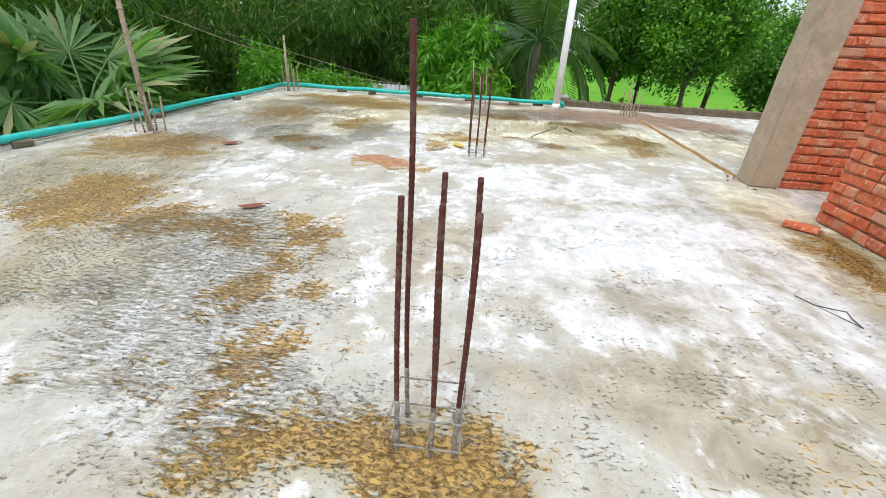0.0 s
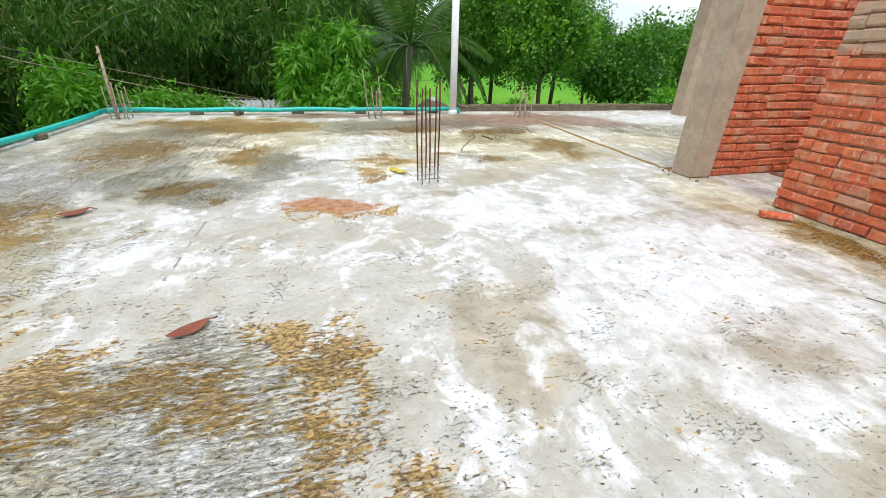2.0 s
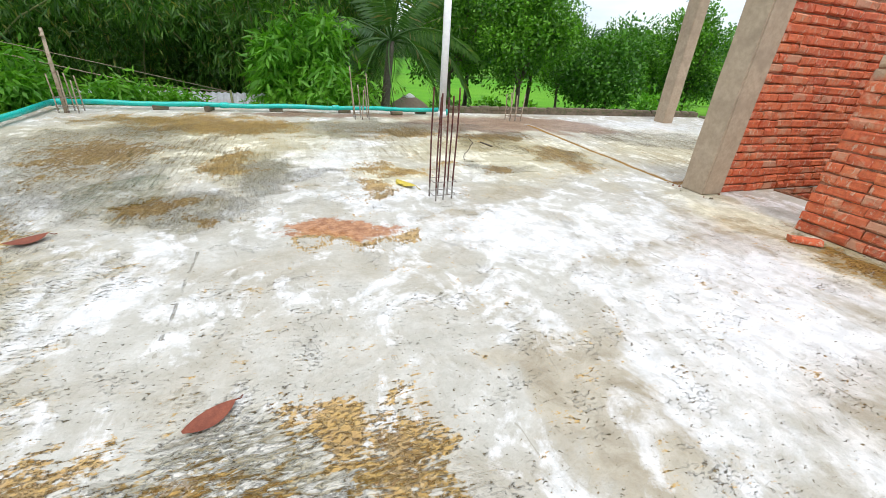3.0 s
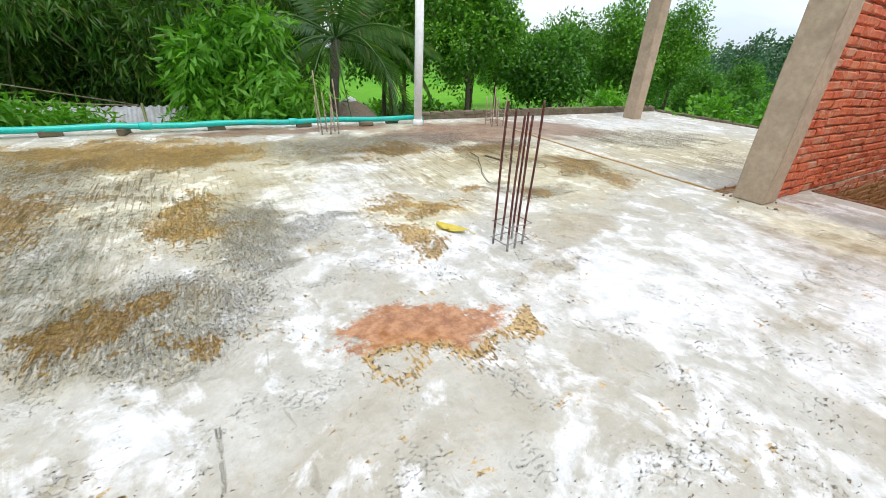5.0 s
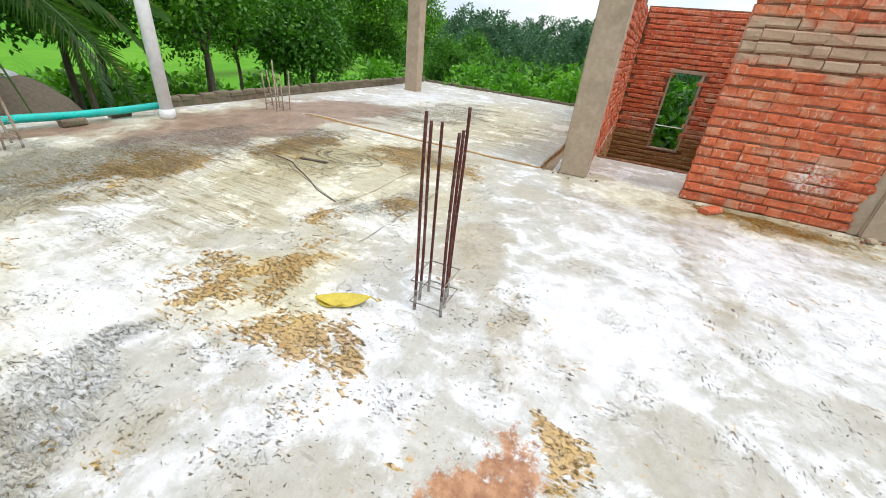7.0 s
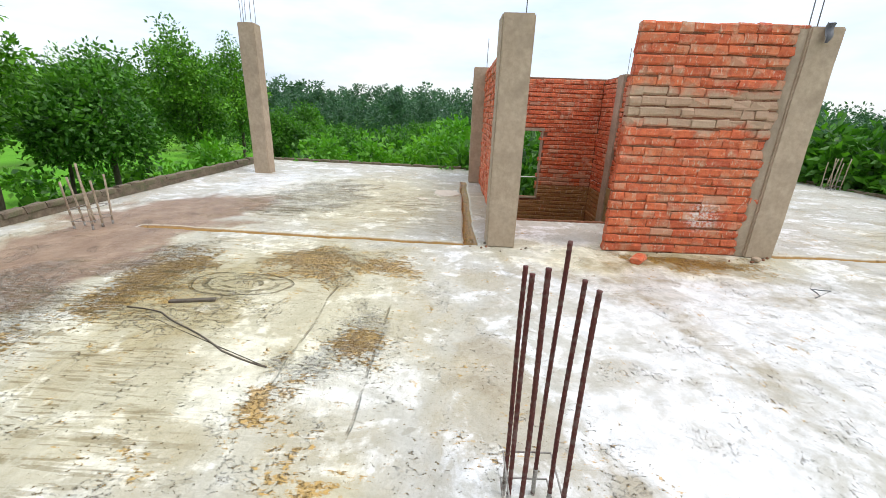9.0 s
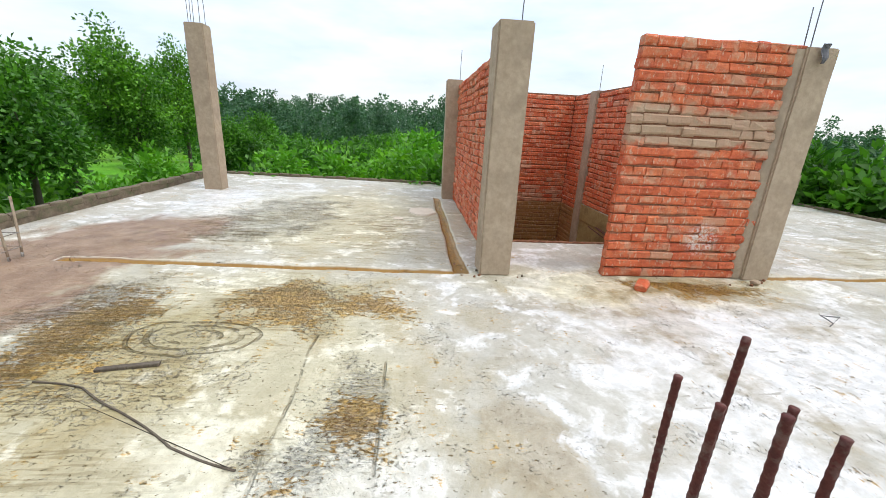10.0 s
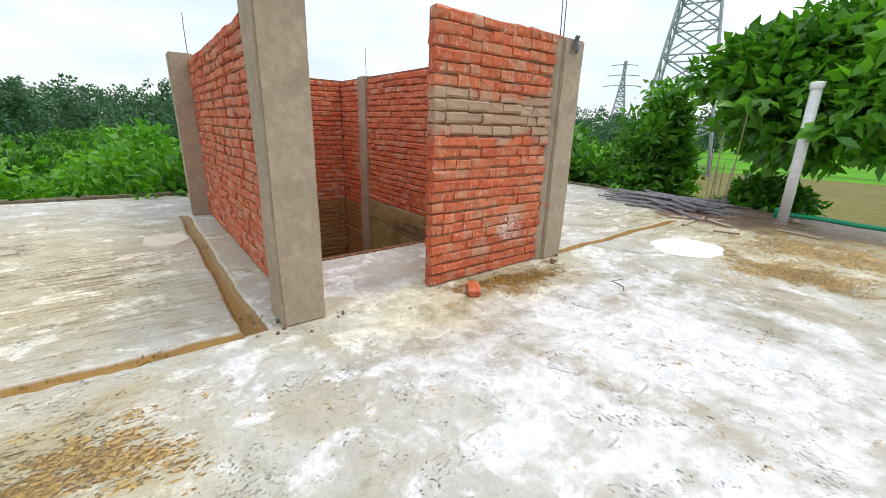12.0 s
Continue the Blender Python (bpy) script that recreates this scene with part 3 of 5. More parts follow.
DAMP = [(-2.1, 2.45, 0.8, 0.5, 0), (-4.0, 3.6, 1.3, 1.6, 0), (-2.6, 1.7, 0.7, 0.7, 0), (-0.5, 0.85, 0.6, 0.3, 0), (-2.1, 6.5, 0.5, 1.0, 0), (-3.2, 9.0, 1.6, 0.9, 0), (-2.7, 5.3, 0.4, 0.5, 0), (-1.0, 9.0, 2.0, 0.8, 0),
        (2.3, 6.8, 0.5, 0.6, 0), (1.0, 0.3, 0.8, 0.5, 0), (2.9, 3.0, 0.3, 0.8, 0), (1.6, 7.6, 0.8, 0.6, 0)]
BEIGE = [(0.75, 5.45, 0.45, 0.40, 0), (2.5, 3.3, 0.45, 0.9, 0), (2.25, 4.35, 0.25, 0.25, 0), (1.35, 3.85, 0.6, 0.14, 15), (1.5, 1.8, 0.9, 0.25, 35), (0.9, 1.3, 1.0, 0.3, 0), (-0.4, 2.6, 0.4, 0.5, 0), (-0.4, 4.9, 0.5, 0.15, 20), (1.9, 2.5, 0.15, 0.5, 20)]
CLAY = [(-1.32, 4.70, 0.44, 0.21, -6)]


def rise(y):
    """The slab climbs gently towards its northern edge."""
    return 0.07 * np.clip((y - 5.6) / 4.6, 0.0, 1.2)


def build_floor():
    xs = steps(X0, X1, [(X0, -3.2, 0.08), (-3.2, 3.0, 0.035), (3.0, 3.32, 0.02), (3.32, 6.0, 0.05), (6.0, X1, 0.1)])
    ys = steps(Y0, Y1, [(Y0, 0.0, 0.08), (0.0, 5.3, 0.035), (5.3, 5.58, 0.02), (5.58, 8.0, 0.035), (8.0, Y1, 0.06)])
    for edge, arr in ((HX0, xs), (HX1, xs), (HY0, ys), (HY1, ys)):
        arr[np.argmin(np.abs(arr - edge))] = edge
    gx, gy = np.meshgrid(xs, ys, indexing="ij")
    flat = [noise.noise((a * 1.1, b * 1.1, 0.3)) * 0.006 + noise.noise((a * 6, b * 6, 2.3)) * 0.0025 for a, b in zip(gx.ravel(), gy.ravel())]
    z = np.array(flat).reshape(gx.shape)
    wob = np.array([noise.noise((a * 1.7, b * 1.7, 5.0)) * 0.035 + noise.noise((a * 9, b * 9, 7.0)) * 0.016 for a, b in zip(gx.ravel(), gy.ravel())]).reshape(gx.shape)

    def trench(d, half, soft=0.03):
        return np.clip((half - np.abs(d)) / soft, 0, 1)

    main = trench(gx - 3.18 + wob, 0.072) * (((gy > 5.52) & (gy < 9.5)) | ((gy < 1.9) & (gy > -1.6)))
    side = trench(gy - 5.45 + wob * 0.8, 0.075 + 0.02 * np.exp(-((gx - 3.3) / 0.6) ** 2)) * ((gx > 3.13) & (gx < 7.7))
    cut = np.maximum(main, side)
    z = z - cut * 0.05 + rise(gy)
    idx = np.arange(gx.size).reshape(gx.shape)
    q = np.stack([idx[:-1, :-1], idx[1:, :-1], idx[1:, 1:], idx[:-1, 1:]], axis=-1)
    mx, my = (gx[:-1, :-1] + gx[1:, 1:]) / 2, (gy[:-1, :-1] + gy[1:, 1:]) / 2
    hole = (mx > HX0) & (mx < HX1) & (my > HY0) & (my < HY1)
    hole |= (mx > HX1 + 0.12) & (my > HY0 - 0.13) & (my < NY_OUT)
    me = quads_mesh("floor", np.stack([gx, gy, z], -1).reshape(-1, 3), q[~hole], M_FLOOR, True)
    at = me.attributes.new("cut", "FLOAT", "POINT")
    at.data.foreach_set("value", cut.ravel().astype(np.float32))
    x, y = gx.ravel(), gy.ravel()
    warp = np.array([noise.noise_vector((a * 1.6, b * 1.6, 9.0))[:2] for a, b in zip(x, y)]) * 0.30
    warp += np.array([noise.noise_vector((a * 5.5, b * 5.5, 4.0))[:2] for a, b in zip(x, y)]) * 0.11
    xw, yw = x + warp[:, 0], y + warp[:, 1]
    for nm, spots in (("pale", PALE), ("ochre", OCHRE), ("rough_zone", ROUGH), ("mud", MUD), ("clay", CLAY), ("film", FILM), ("cream", CREAM), ("combed", COMBED), ("damp", DAMP), ("beige", BEIGE)):
        val = np.zeros_like(x)
        for s in spots:
            val = np.maximum(val, blob(xw, yw, *s) if nm != "clay" else blob(x + warp[:, 0] * 0.5, y + warp[:, 1] * 0.5, *s))
        at = me.attributes.new(nm, "FLOAT", "POINT")
        at.data.foreach_set("value", val.astype(np.float32))
    at = me.attributes.new("turned", "FLOAT", "POINT")
    at.data.foreach_set("value", np.clip((y - 3.9 - 0.4 * np.sin(x * 1.7)) / 0.9, 0, 1).astype(np.float32))
    return tagged(new("floor", me), "wet cement roof slab with lime and algae stains", "floor", kind="structure")


build_floor()

# sides of the slab, edge of the opening, storey below
bm = bmesh.new()
box(bm, X0, X1, Y0, Y0 + 0.12, -0.16, -0.012)
box(bm, X0, X1, Y1 - 0.12, Y1, -0.16, -0.012)
box(bm, X0, X0 + 0.12, Y0 + 0.12, 5.6, -0.16, -0.012)
box(bm, X0, X0 + 0.12, 5.6, Y1 - 0.12, -0.16, -0.012)
box(bm, X1 - 0.12, X1, Y0 + 0.12, HY0 - 0.13, -0.16, -0.012)
box(bm, X1 - 0.12, X1, NY_OUT, Y1 - 0.12, -0.16, -0.012)
box(bm, HX1 + 0.13, X1, NY_OUT - 0.1, NY_OUT - 0.002, -0.16, -0.012)
box(bm, HX1 + 0.13, X1, HY0 - 0.128, HY0 - 0.03, -0.16, -0.012)
box(bm, HX0 - 0.16, HX0 - 0.003, HY0 + 0.01, HY1 - 0.01, -0.30, -0.012, 0.01)
for v in bm.verts:
    if v.co.z > -0.1:
        v.co.z += float(rise(v.co.y))
tagged(part("trim", bm, M_BEAM), "raw concrete edge of the roof slab", "slab edge", kind="structure")
bm = bmesh.new()
box(bm, X0 + 0.3, X1 - 0.3, Y0 + 0.3, Y0 + 0.5, GZ, -0.165)
box(bm, X0 + 0.3, X1 - 0.3, Y1 - 0.5, Y1 - 0.3, GZ, -0.165)
box(bm, X0 + 0.3, X0 + 0.5, Y0 + 0.5, Y1 - 0.5, GZ, -0.165)
box(bm, X1 - 0.5, X1 - 0.3, Y0 + 0.5, HY0 - 0.13, GZ, -0.165)
box(bm, X1 - 0.5, X1 - 0.3, NY_OUT, Y1 - 0.5, GZ, -0.165)
tagged(part("wall_below", bm, M_WALLP), "plain plastered walls of the storey below", "wall", kind="structure")
bm = bmesh.new()
box(bm, HX0 - 0.17, 7.64, HY0 - 0.12, HY0 - 0.004, GZ, -0.36)
box(bm, HX0 - 0.17, HX1, HY1 + 0.035, HY1 + 0.11, GZ, -0.02)
box(bm, HX0 - 0.29, HX0 - 0.17, HY0 - 0.12, HY1 + 0.12, GZ, -0.31)
tagged(part("wall_stairwell", bm, M_STAIN), "plain walls of the stairwell below the slab", "wall", kind="structure")
bm = bmesh.new()
box(bm, HX0, 7.64, HY0 - 0.125, HY0 + 0.012, -0.35, -0.004, 0.008)
tagged(part("beam", bm, M_STAIN), "stained concrete beam along the stairwell", "beam", kind="structure")


# ---- brick walls ----
def brick_variants(length, n):
    out = []
    for k in range(n):
        b = bmesh.new()
        bmesh.ops.create_cube(b, size=1)
        for v in b.verts:
            v.co = (v.co.x * length, v.co.y * 0.1, v.co.z * 0.088)
        bed = [e for e in b.edges if abs(e.verts[0].co.x - e.verts[1].co.x) > 0.01]
        bmesh.ops.bevel(b, geom=bed, offset=0.011 + 0.008 * random.random(), segments=1, affect="EDGES")
        for v in b.verts:
            v.co += Vector(((random.random() - 0.5) * 0.012, (random.random() - 0.5) * 0.020, (random.random() - 0.5) * 0.013))
        bmesh.ops.recalc_face_normals(b, faces=b.faces)
        v = np.array([w.co[:] for w in b.verts])
        f = [[w.index for w in face.verts] for face in b.faces]
        b.free()
        out.append((v, f))
    return out


LONG, SHORT, HALF = brick_variants(0.2495, 6), brick_variants(0.1255, 4), brick_variants(0.1835, 4)
KINDS = {"long": LONG, "short": SHORT, "half": HALF}
MESHES = {}
for kname, kset in KINDS.items():
    for matname, material in (("red", M_BRICK), ("cem", M_BRICK_CEM), ("low", M_BRICK_LOW), ("moss", M_KERB)):
        MESHES[kname, matname] = [mesh_of("brick", v, f, material) for v, f in kset]
COURSE = 0.1005


def lay_bricks(wall, u0, u1, z0, z1, place, near, openings=(), cem=None, limit=300, ends=(True, True)):
    """Courses of bricks from u0 to u1. place(u, z, jitter) gives a matrix; near(u) sorts which are single objects."""
    items = []
    row, z = 0, z0
    while z + COURSE * 0.8 < z1:
        u = u0
        first = True
        while u < u1 - 0.03:
            if first and row % 2:
                kind_, step = "short", 0.128
            else:
                kind_, step = random.choices([("long", 0.252), ("short", 0.128), ("half", 0.186)], (0.56, 0.24, 0.20))[0]
            if u + step > u1 + 0.02:
                kind_, step = ("half", 0.186) if u1 - u > 0.16 else ("short", 0.128)
            first = False
            c = u + step / 2
            skip = any(a - 0.04 < c < b + 0.04 and lo - 0.05 < z + 0.048 < hi + 0.05 for a, b, lo, hi in openings)
            if not skip and c + step / 2 < u1 + 0.05:
                m = place(c, z + COURSE / 2) @ Matrix.LocRotScale(
                    (random.uniform(-0.003, 0.003), random.uniform(-0.009, 0.009), random.uniform(-0.004, 0.004) + 0.016 * noise.noise((c * 1.3, row * 0.35, u0))),
                    Euler((radians(random.uniform(-2, 2)), radians(random.uniform(-1.6, 1.6)), radians(random.uniform(-1.8, 1.8)))), None)
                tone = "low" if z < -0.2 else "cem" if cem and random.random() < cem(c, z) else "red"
                items.append((near(c), kind_, tone, random.randrange(4), m))
            u += step
        row += 1
        z += COURSE
    items.sort(key=lambda it: it[0])
    for _, kind_, tone, v, m in items[:limit]:
        ob = new("brick", MESHES[kind_, tone][v])
        ob.parent = wall
        ob.matrix_basis = m
    for tone, material in (("red", M_BRICK), ("cem", M_BRICK_CEM), ("low", M_BRICK_LOW)):
        vs, fs, o = [], [], 0
        for _, kind_, tn, v, m in items[limit:]:
            if tn != tone:
                continue
            pv, pf = KINDS[kind_][v]
            a = np.array(m)
            vs.append(pv @ a[:3, :3].T + a[:3, 3])
            fs += [[i + o for i in f] for f in pf]
            o += len(pv)
        if vs:
            ob = new("bricks", mesh_of("bricks", np.vstack(vs), fs, material))
            ob.parent = wall
            tagged(ob, kind="stuff")


def core(name, boxes, label, kind="structure"):
    b = bmesh.new()
    for bx in boxes:
        box(b, *bx)
    return tagged(part(name, b, M_MORTAR), label, "wall", kind=kind)


TOP = 2.30
# front wall beside the stair door: half-brick thick
FX = 3.108
w = core("wall_west", [(FX + 0.022, FX + 0.108, 2.27, 3.868, 0.0, 2.385)], "half-brick wall of red brick with cement smears")


def smear(c, z):
    return 0.12 if z > 2.15 else 0.04


def smear_w(c, z):
    return max(smear(c, z), 0.35 if c < -3.62 and z > 1.4 else 0.0)


lay_bricks(w, -3.878, -2.26, 0.004, 2.41, lambda u, z: pose(FX + 0.051, -u, z, 0, 0, 90), lambda u: u, cem=smear_w, limit=290)
# north wall
NY = 5.10
w = core("wall_north", [(3.40, 7.64, NY - 0.102, NY - 0.024, 0.0, TOP - 0.02), (7.96, HX1, NY - 0.102, NY - 0.024, 0.0, TOP - 0.02), (HX1, HX1 + 0.12, NY - 0.102, NY - 0.024, GZ, TOP - 0.02)],
         "red brick wall of the stair house")
lay_bricks(w, 3.40, 7.64, 0.004, TOP, lambda u, z: pose(u, NY - 0.052, z), lambda u: u, cem=lambda c, z: 0.03)
lay_bricks(w, 3.40, HX1 - 0.02, 0.004, TOP - 0.02, lambda u, z: pose(u, NY - 0.118 + 0.043, z, 0, 0, 180), lambda u: u, cem=lambda c, z: 0.03, limit=0)
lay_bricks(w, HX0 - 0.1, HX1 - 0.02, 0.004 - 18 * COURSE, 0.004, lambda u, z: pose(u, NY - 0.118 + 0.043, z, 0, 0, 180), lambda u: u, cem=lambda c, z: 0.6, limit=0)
# back wall with the landing window
WY0, WY1, WZ0, WZ1 = 3.53, 4.14, -0.50, 1.13
BX = HX1
w = core("wall_east", [(BX + 0.026, BX + 0.118, HY0 - 0.125, WY0, GZ, TOP + 0.05), (BX + 0.026, BX + 0.118, WY1, NY - 0.12, GZ, TOP + 0.05),
                       (BX + 0.026, BX + 0.118, WY0, WY1, GZ, WZ0), (BX + 0.026, BX + 0.118, WY0, WY1, WZ1, TOP + 0.05)],
         "red brick back wall with a landing window opening")
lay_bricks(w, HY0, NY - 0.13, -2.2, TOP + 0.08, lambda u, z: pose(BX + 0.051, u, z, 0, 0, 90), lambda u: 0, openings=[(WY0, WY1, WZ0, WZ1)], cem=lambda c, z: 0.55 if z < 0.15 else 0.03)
bm = bmesh.new()
box(bm, BX - 0.004, BX + 0.125, WY0 - 0.03, WY0 + 0.012, WZ0, WZ1, 0.004)
box(bm, BX - 0.004, BX + 0.125, WY1 - 0.012, WY1 + 0.03, WZ0, WZ1, 0.004)
box(bm, BX - 0.008, BX + 0.13, WY0 - 0.06, WY1 + 0.06, WZ1 + 0.001, WZ1 + 0.07, 0.004)
box(bm, BX - 0.008, BX + 0.13, WY0 - 0.03, WY1 + 0.03, WZ0 - 0.045, WZ0 - 0.001, 0.004)
tagged(part("window_1", bm, M_CONC), "unglazed window opening with grey plastered reveals", "window", kind="structure")
# south wall
w = core("wall_south", [(3.34, 7.64, HY0 - 0.104, HY0 - 0.026, 0.0, TOP + 0.04), (7.99, HX1 + 0.12, HY0 - 0.104, HY0 - 0.026, GZ, TOP + 0.04)],
         "red brick side wall of the stair house")
lay_bricks(w, 3.34, 7.64, 0.004, TOP + 0.07, lambda u, z: pose(u, HY0 - 0.052, z), lambda u: -u, cem=lambda c, z: 0.03)
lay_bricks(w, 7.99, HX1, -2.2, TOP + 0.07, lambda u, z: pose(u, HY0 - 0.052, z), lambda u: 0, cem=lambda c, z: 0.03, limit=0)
lay_bricks(w, 3.34, 8.9, 0.004, TOP + 0.05, lambda u, z: pose(u, HY0 - 0.125 + 0.043, z, 0, 0, 180), lambda u: 0, cem=lambda c, z: 0.03, limit=0)


# ---- concrete columns ----
def column(x0, x1, y0, y1, top, label, rods=(), z0=0.0, kind="", lean=0.0):
    cx, cy = (x0 + x1) / 2, (y0 + y1) / 2
    t = thing("concrete_column", (cx, cy, z0), label, "column", "columns of the roof")
    b = bmesh.new()
    box(b, x0 - cx, x1 - cx, y0 - cy, y1 - cy, 0.0, top - z0)
    bmesh.ops.subdivide_edges(b, edges=[e for e in b.edges if abs(e.verts[0].co.z - e.verts[1].co.z) > 0.5], cuts=14, use_grid_fill=True)
    bmesh.ops.bevel(b, geom=[e for e in b.edges if len(e.link_faces) == 2 and e.calc_face_angle(0) > 1.0], offset=0.014, segments=2, affect="EDGES")
    for v in b.verts:
        nn = noise.noise_vector((v.co.x * 4 + cx, v.co.y * 4 + cy, v.co.z * 2.2)) * 0.009
        v.co += Vector((nn.x, nn.y, nn.z * 0.3))
    part("shaft", b, M_CONC, t)
    for dx, dy, h in rods:
        tube("rebar", [(dx, dy, top - z0 - 0.05), (dx + 0.01, dy, top - z0 + h * 0.5), (dx + 0.015, dy + random.uniform(-0.01, 0.01), top - z0 + h)], 0.0055, M_GREYHOSE, t, 6, "thin dark steel starter bar")
    return t


column(3.08, 3.40, 4.93, 5.262, 2.435, "tall grey cast concrete column at the stair door", [(0.08, -0.1, 0.30)])
column(7.61, 7.93, 5.01, 5.335, 2.40, "grey concrete column at the brick wall's end", [(-0.08, -0.1, 0.55)])
column(3.062, 3.382, 1.94, 2.27, 2.39, "grey concrete column with a dark stain at its top", [(-0.05, 0.12, 0.36), (0.0, -0.0, 0.55)])
column(7.62, 7.95, HY0 - 0.16, HY0 + 0.03, TOP + 0.06, "slim concrete column set in the brick wall", [(-0.05, 0.0, 0.5)], z0=-2.6)
column(7.42, 7.74, 9.795, 10.125, 3.06, "tall free-standing grey concrete column with starter bars", [(-0.1, -0.1, 0.5), (0.1, -0.1, 0.5), (0.1, 0.1, 0.5), (-0.1, 0.1, 0.5), (0, 0.1, 0.5)])


# ---- steel bar cages ----
def ribbed_bar(name, x, y, top, r, parent, mat_top=M_RUST, tilt=(0.0, 0.0), ribs=True, caked=0.3):
    """A deformed steel bar, caked with cement near its foot."""
    n = int(top / 0.012) if ribs else 10
    zs = np.linspace(-0.02, top, n)
    rad = np.where(np.arange(n) % 2 == 0, r, r * 1.16) if ribs else np.full(n, r)
    pts = np.stack([x + tilt[0] * zs + 0.004 * np.sin(zs * 5 + x * 40), y + tilt[1] * zs + 0.004 * np.cos(zs * 4 + y * 30), zs], -1)
    k = max(2, int(n * caked / top))
    bar = part(name, quads_mesh(name, *tube_arrays(pts[k - 1:], rad[k - 1:], 8), mat_top, False), None, parent)
    part("cement_coat", quads_mesh("cement_coat", *tube_arrays(pts[:k], rad[:k] * 1.06, 8), M_BARCEM, True), None, bar, "cement-caked foot of the bar")
    return bar


def tie(x0, x1, y0, y1, z, parent, r=0.004, material=M_BARCEM):
    pts = [(x0, y0, z), (x1, y0, z + 0.006), (x1, y1, z + 0.002), (x0, y1, z - 0.006), (x0, y0 + 0.004, z)]
    dense = []
    for a, b in zip(pts[:-1], pts[1:]):
        for k in range(4):
            dense.append(tuple(np.array(a) + (np.array(b) - np.array(a)) * k / 4))
    dense.append(pts[-1])
    return tube("tie_ring", dense, r, material, parent, 6)


def cage(x, y, bars, ties, label, r=0.010, mat_top=M_RUST, ribs=True, caked=0.25, spread=(0.12, 0.12)):
    t = thing("rebar_cage", (x, y, float(rise(y))), label, "rebar", "column starter bars")
    for bx, by, top, tx, ty in bars:
        ribbed_bar("rebar", bx - x, by - y, top, r, t, mat_top, (tx, ty), ribs, caked)
    for z in ties:
        tie(-spread[0], spread[0], -spread[1], spread[1], z, t)
    return t


cage(-0.19, 0.972, [(-0.296, 0.90, 0.985, 0.018, -0.01), (-0.289, 1.058, 1.38, 0.003, 0.0), (-0.184, 1.054, 1.005, 0.002, 0.0), (-0.170, 0.89, 0.975, 0.003, -0.005),
                    (-0.077, 1.054, 1.0, -0.006, 0.0), (-0.080, 0.90, 0.955, 0.004, 0.0)],
     [0.05, 0.19], "six rusty ribbed steel bars standing from the slab", 0.0082, spread=(0.125, 0.095), caked=0.28)
cage(-0.22, 5.34, [(-0.338, 5.407, 1.09, 0.0, 0.0), (-0.235, 5.428, 1.033, 0.0, 0.0), (-0.124, 5.426, 1.012, 0.0, 0.0), (-0.314, 5.253, 1.019, 0.0, 0.0), (-0.224, 5.269, 1.015, 0.0, 0.0), (-0.115, 5.298, 1.102, 0.0, 0.0)],
     [0.06, 0.2], "rusty steel bars with wire ties standing from the slab", 0.008, spread=(0.12, 0.095), caked=0.18)


def far_cage(x, y, h, label, n=2, r=0.011, tall=()):
    bars = []
    for i, (dx, dy) in enumerate([(-0.14, -0.11), (0.14, -0.11), (0.14, 0.11), (-0.14, 0.11), (0, -0.11), (0, 0.11)]):
        bars.append((x + dx, y + dy, h * random.uniform(0.85, 1.1) + (tall[i] if i < len(tall) else 0), random.uniform(-0.09, 0.09), random.uniform(-0.09, 0.09)))
    return cage(x, y, bars, [0.10, 0.24][:n], label, r, M_BAMBOO_BAR, False, 0.1, (0.15, 0.12))


far_cage(-4.9, 5.22, 0.55, "pale cement-caked starter bars beside the teal pipe")
far_cage(-5.2, 10.22, 0.6, "pale starter bars at the slab corner")
far_cage(-0.38, 9.95, 0.62, "cement-caked starter bars behind the teal pipe's bricks", tall=(0.3, 0.2))
far_cage(3.05, 9.93, 0.60, "pale cement-caked starter bars near the brick kerb", tall=(0.2,))
far_cage(8.6, -3.6, 0.75, "pale starter bars at the slab's far edge")
far_cage(3.2, -3.4, 0.9, "pale splayed starter bars by the timber heap", tall=(1.1, 0.7, 0.3))
# tall bamboo pole at the corner cages
for px, py, ph, lean_ in ((-5.25, 10.15, 1.25, 0.02), (-4.93, 5.25, 2.6, 0.03)):
    t = thing("bamboo_pole", (px, py, float(rise(py))), "weathered bamboo pole standing at the slab edge", "pole")
    tube("pole", [(0, 0, -0.02), (lean_ * 0.5 * ph, 0, ph * 0.5), (lean_ * ph, 0.03, ph)], [0.035, 0.03, 0.024], M_BAMBOO_BAR, t, 8)
    for k in range(1, int(ph / 0.4) + 1):
        z = k * 0.38
        tube("node", [(lean_ * z, 0, z - 0.01), (lean_ * z, 0, z + 0.01)], [0.036, 0.036], M_WOODLT, t, 8)


# ---- plastic pipes ----
def pipe(points, r, material, label, collars=(), cat="pipe", name="drain_pipe", sides=14):
    t = thing(name, points[0], label, cat)
    o = np.array(points[0])
    tube("pipe", [tuple(np.array(p) - o) for p in points], r, material, t, sides)
    for a, b in collars:
        a, b = np.array(a) - o, np.array(b) - o
        tube("coupling", [tuple(a), tuple(a + (b - a) * 0.1), tuple(a + (b - a) * 0.9), tuple(b)], [r * 1.02, r * 1.22, r * 1.22, r * 1.02], material, t, sides)
    return t


def sag(a, b, n=14, amp=0.012):
    a, b = np.array(a), np.array(b)
    return [tuple(a + (b - a) * k / n + np.array([0, 0, amp * math.sin(k * 1.9) + rise(a[1] + (b[1] - a[1]) * k / n)])) for k in range(n + 1)]


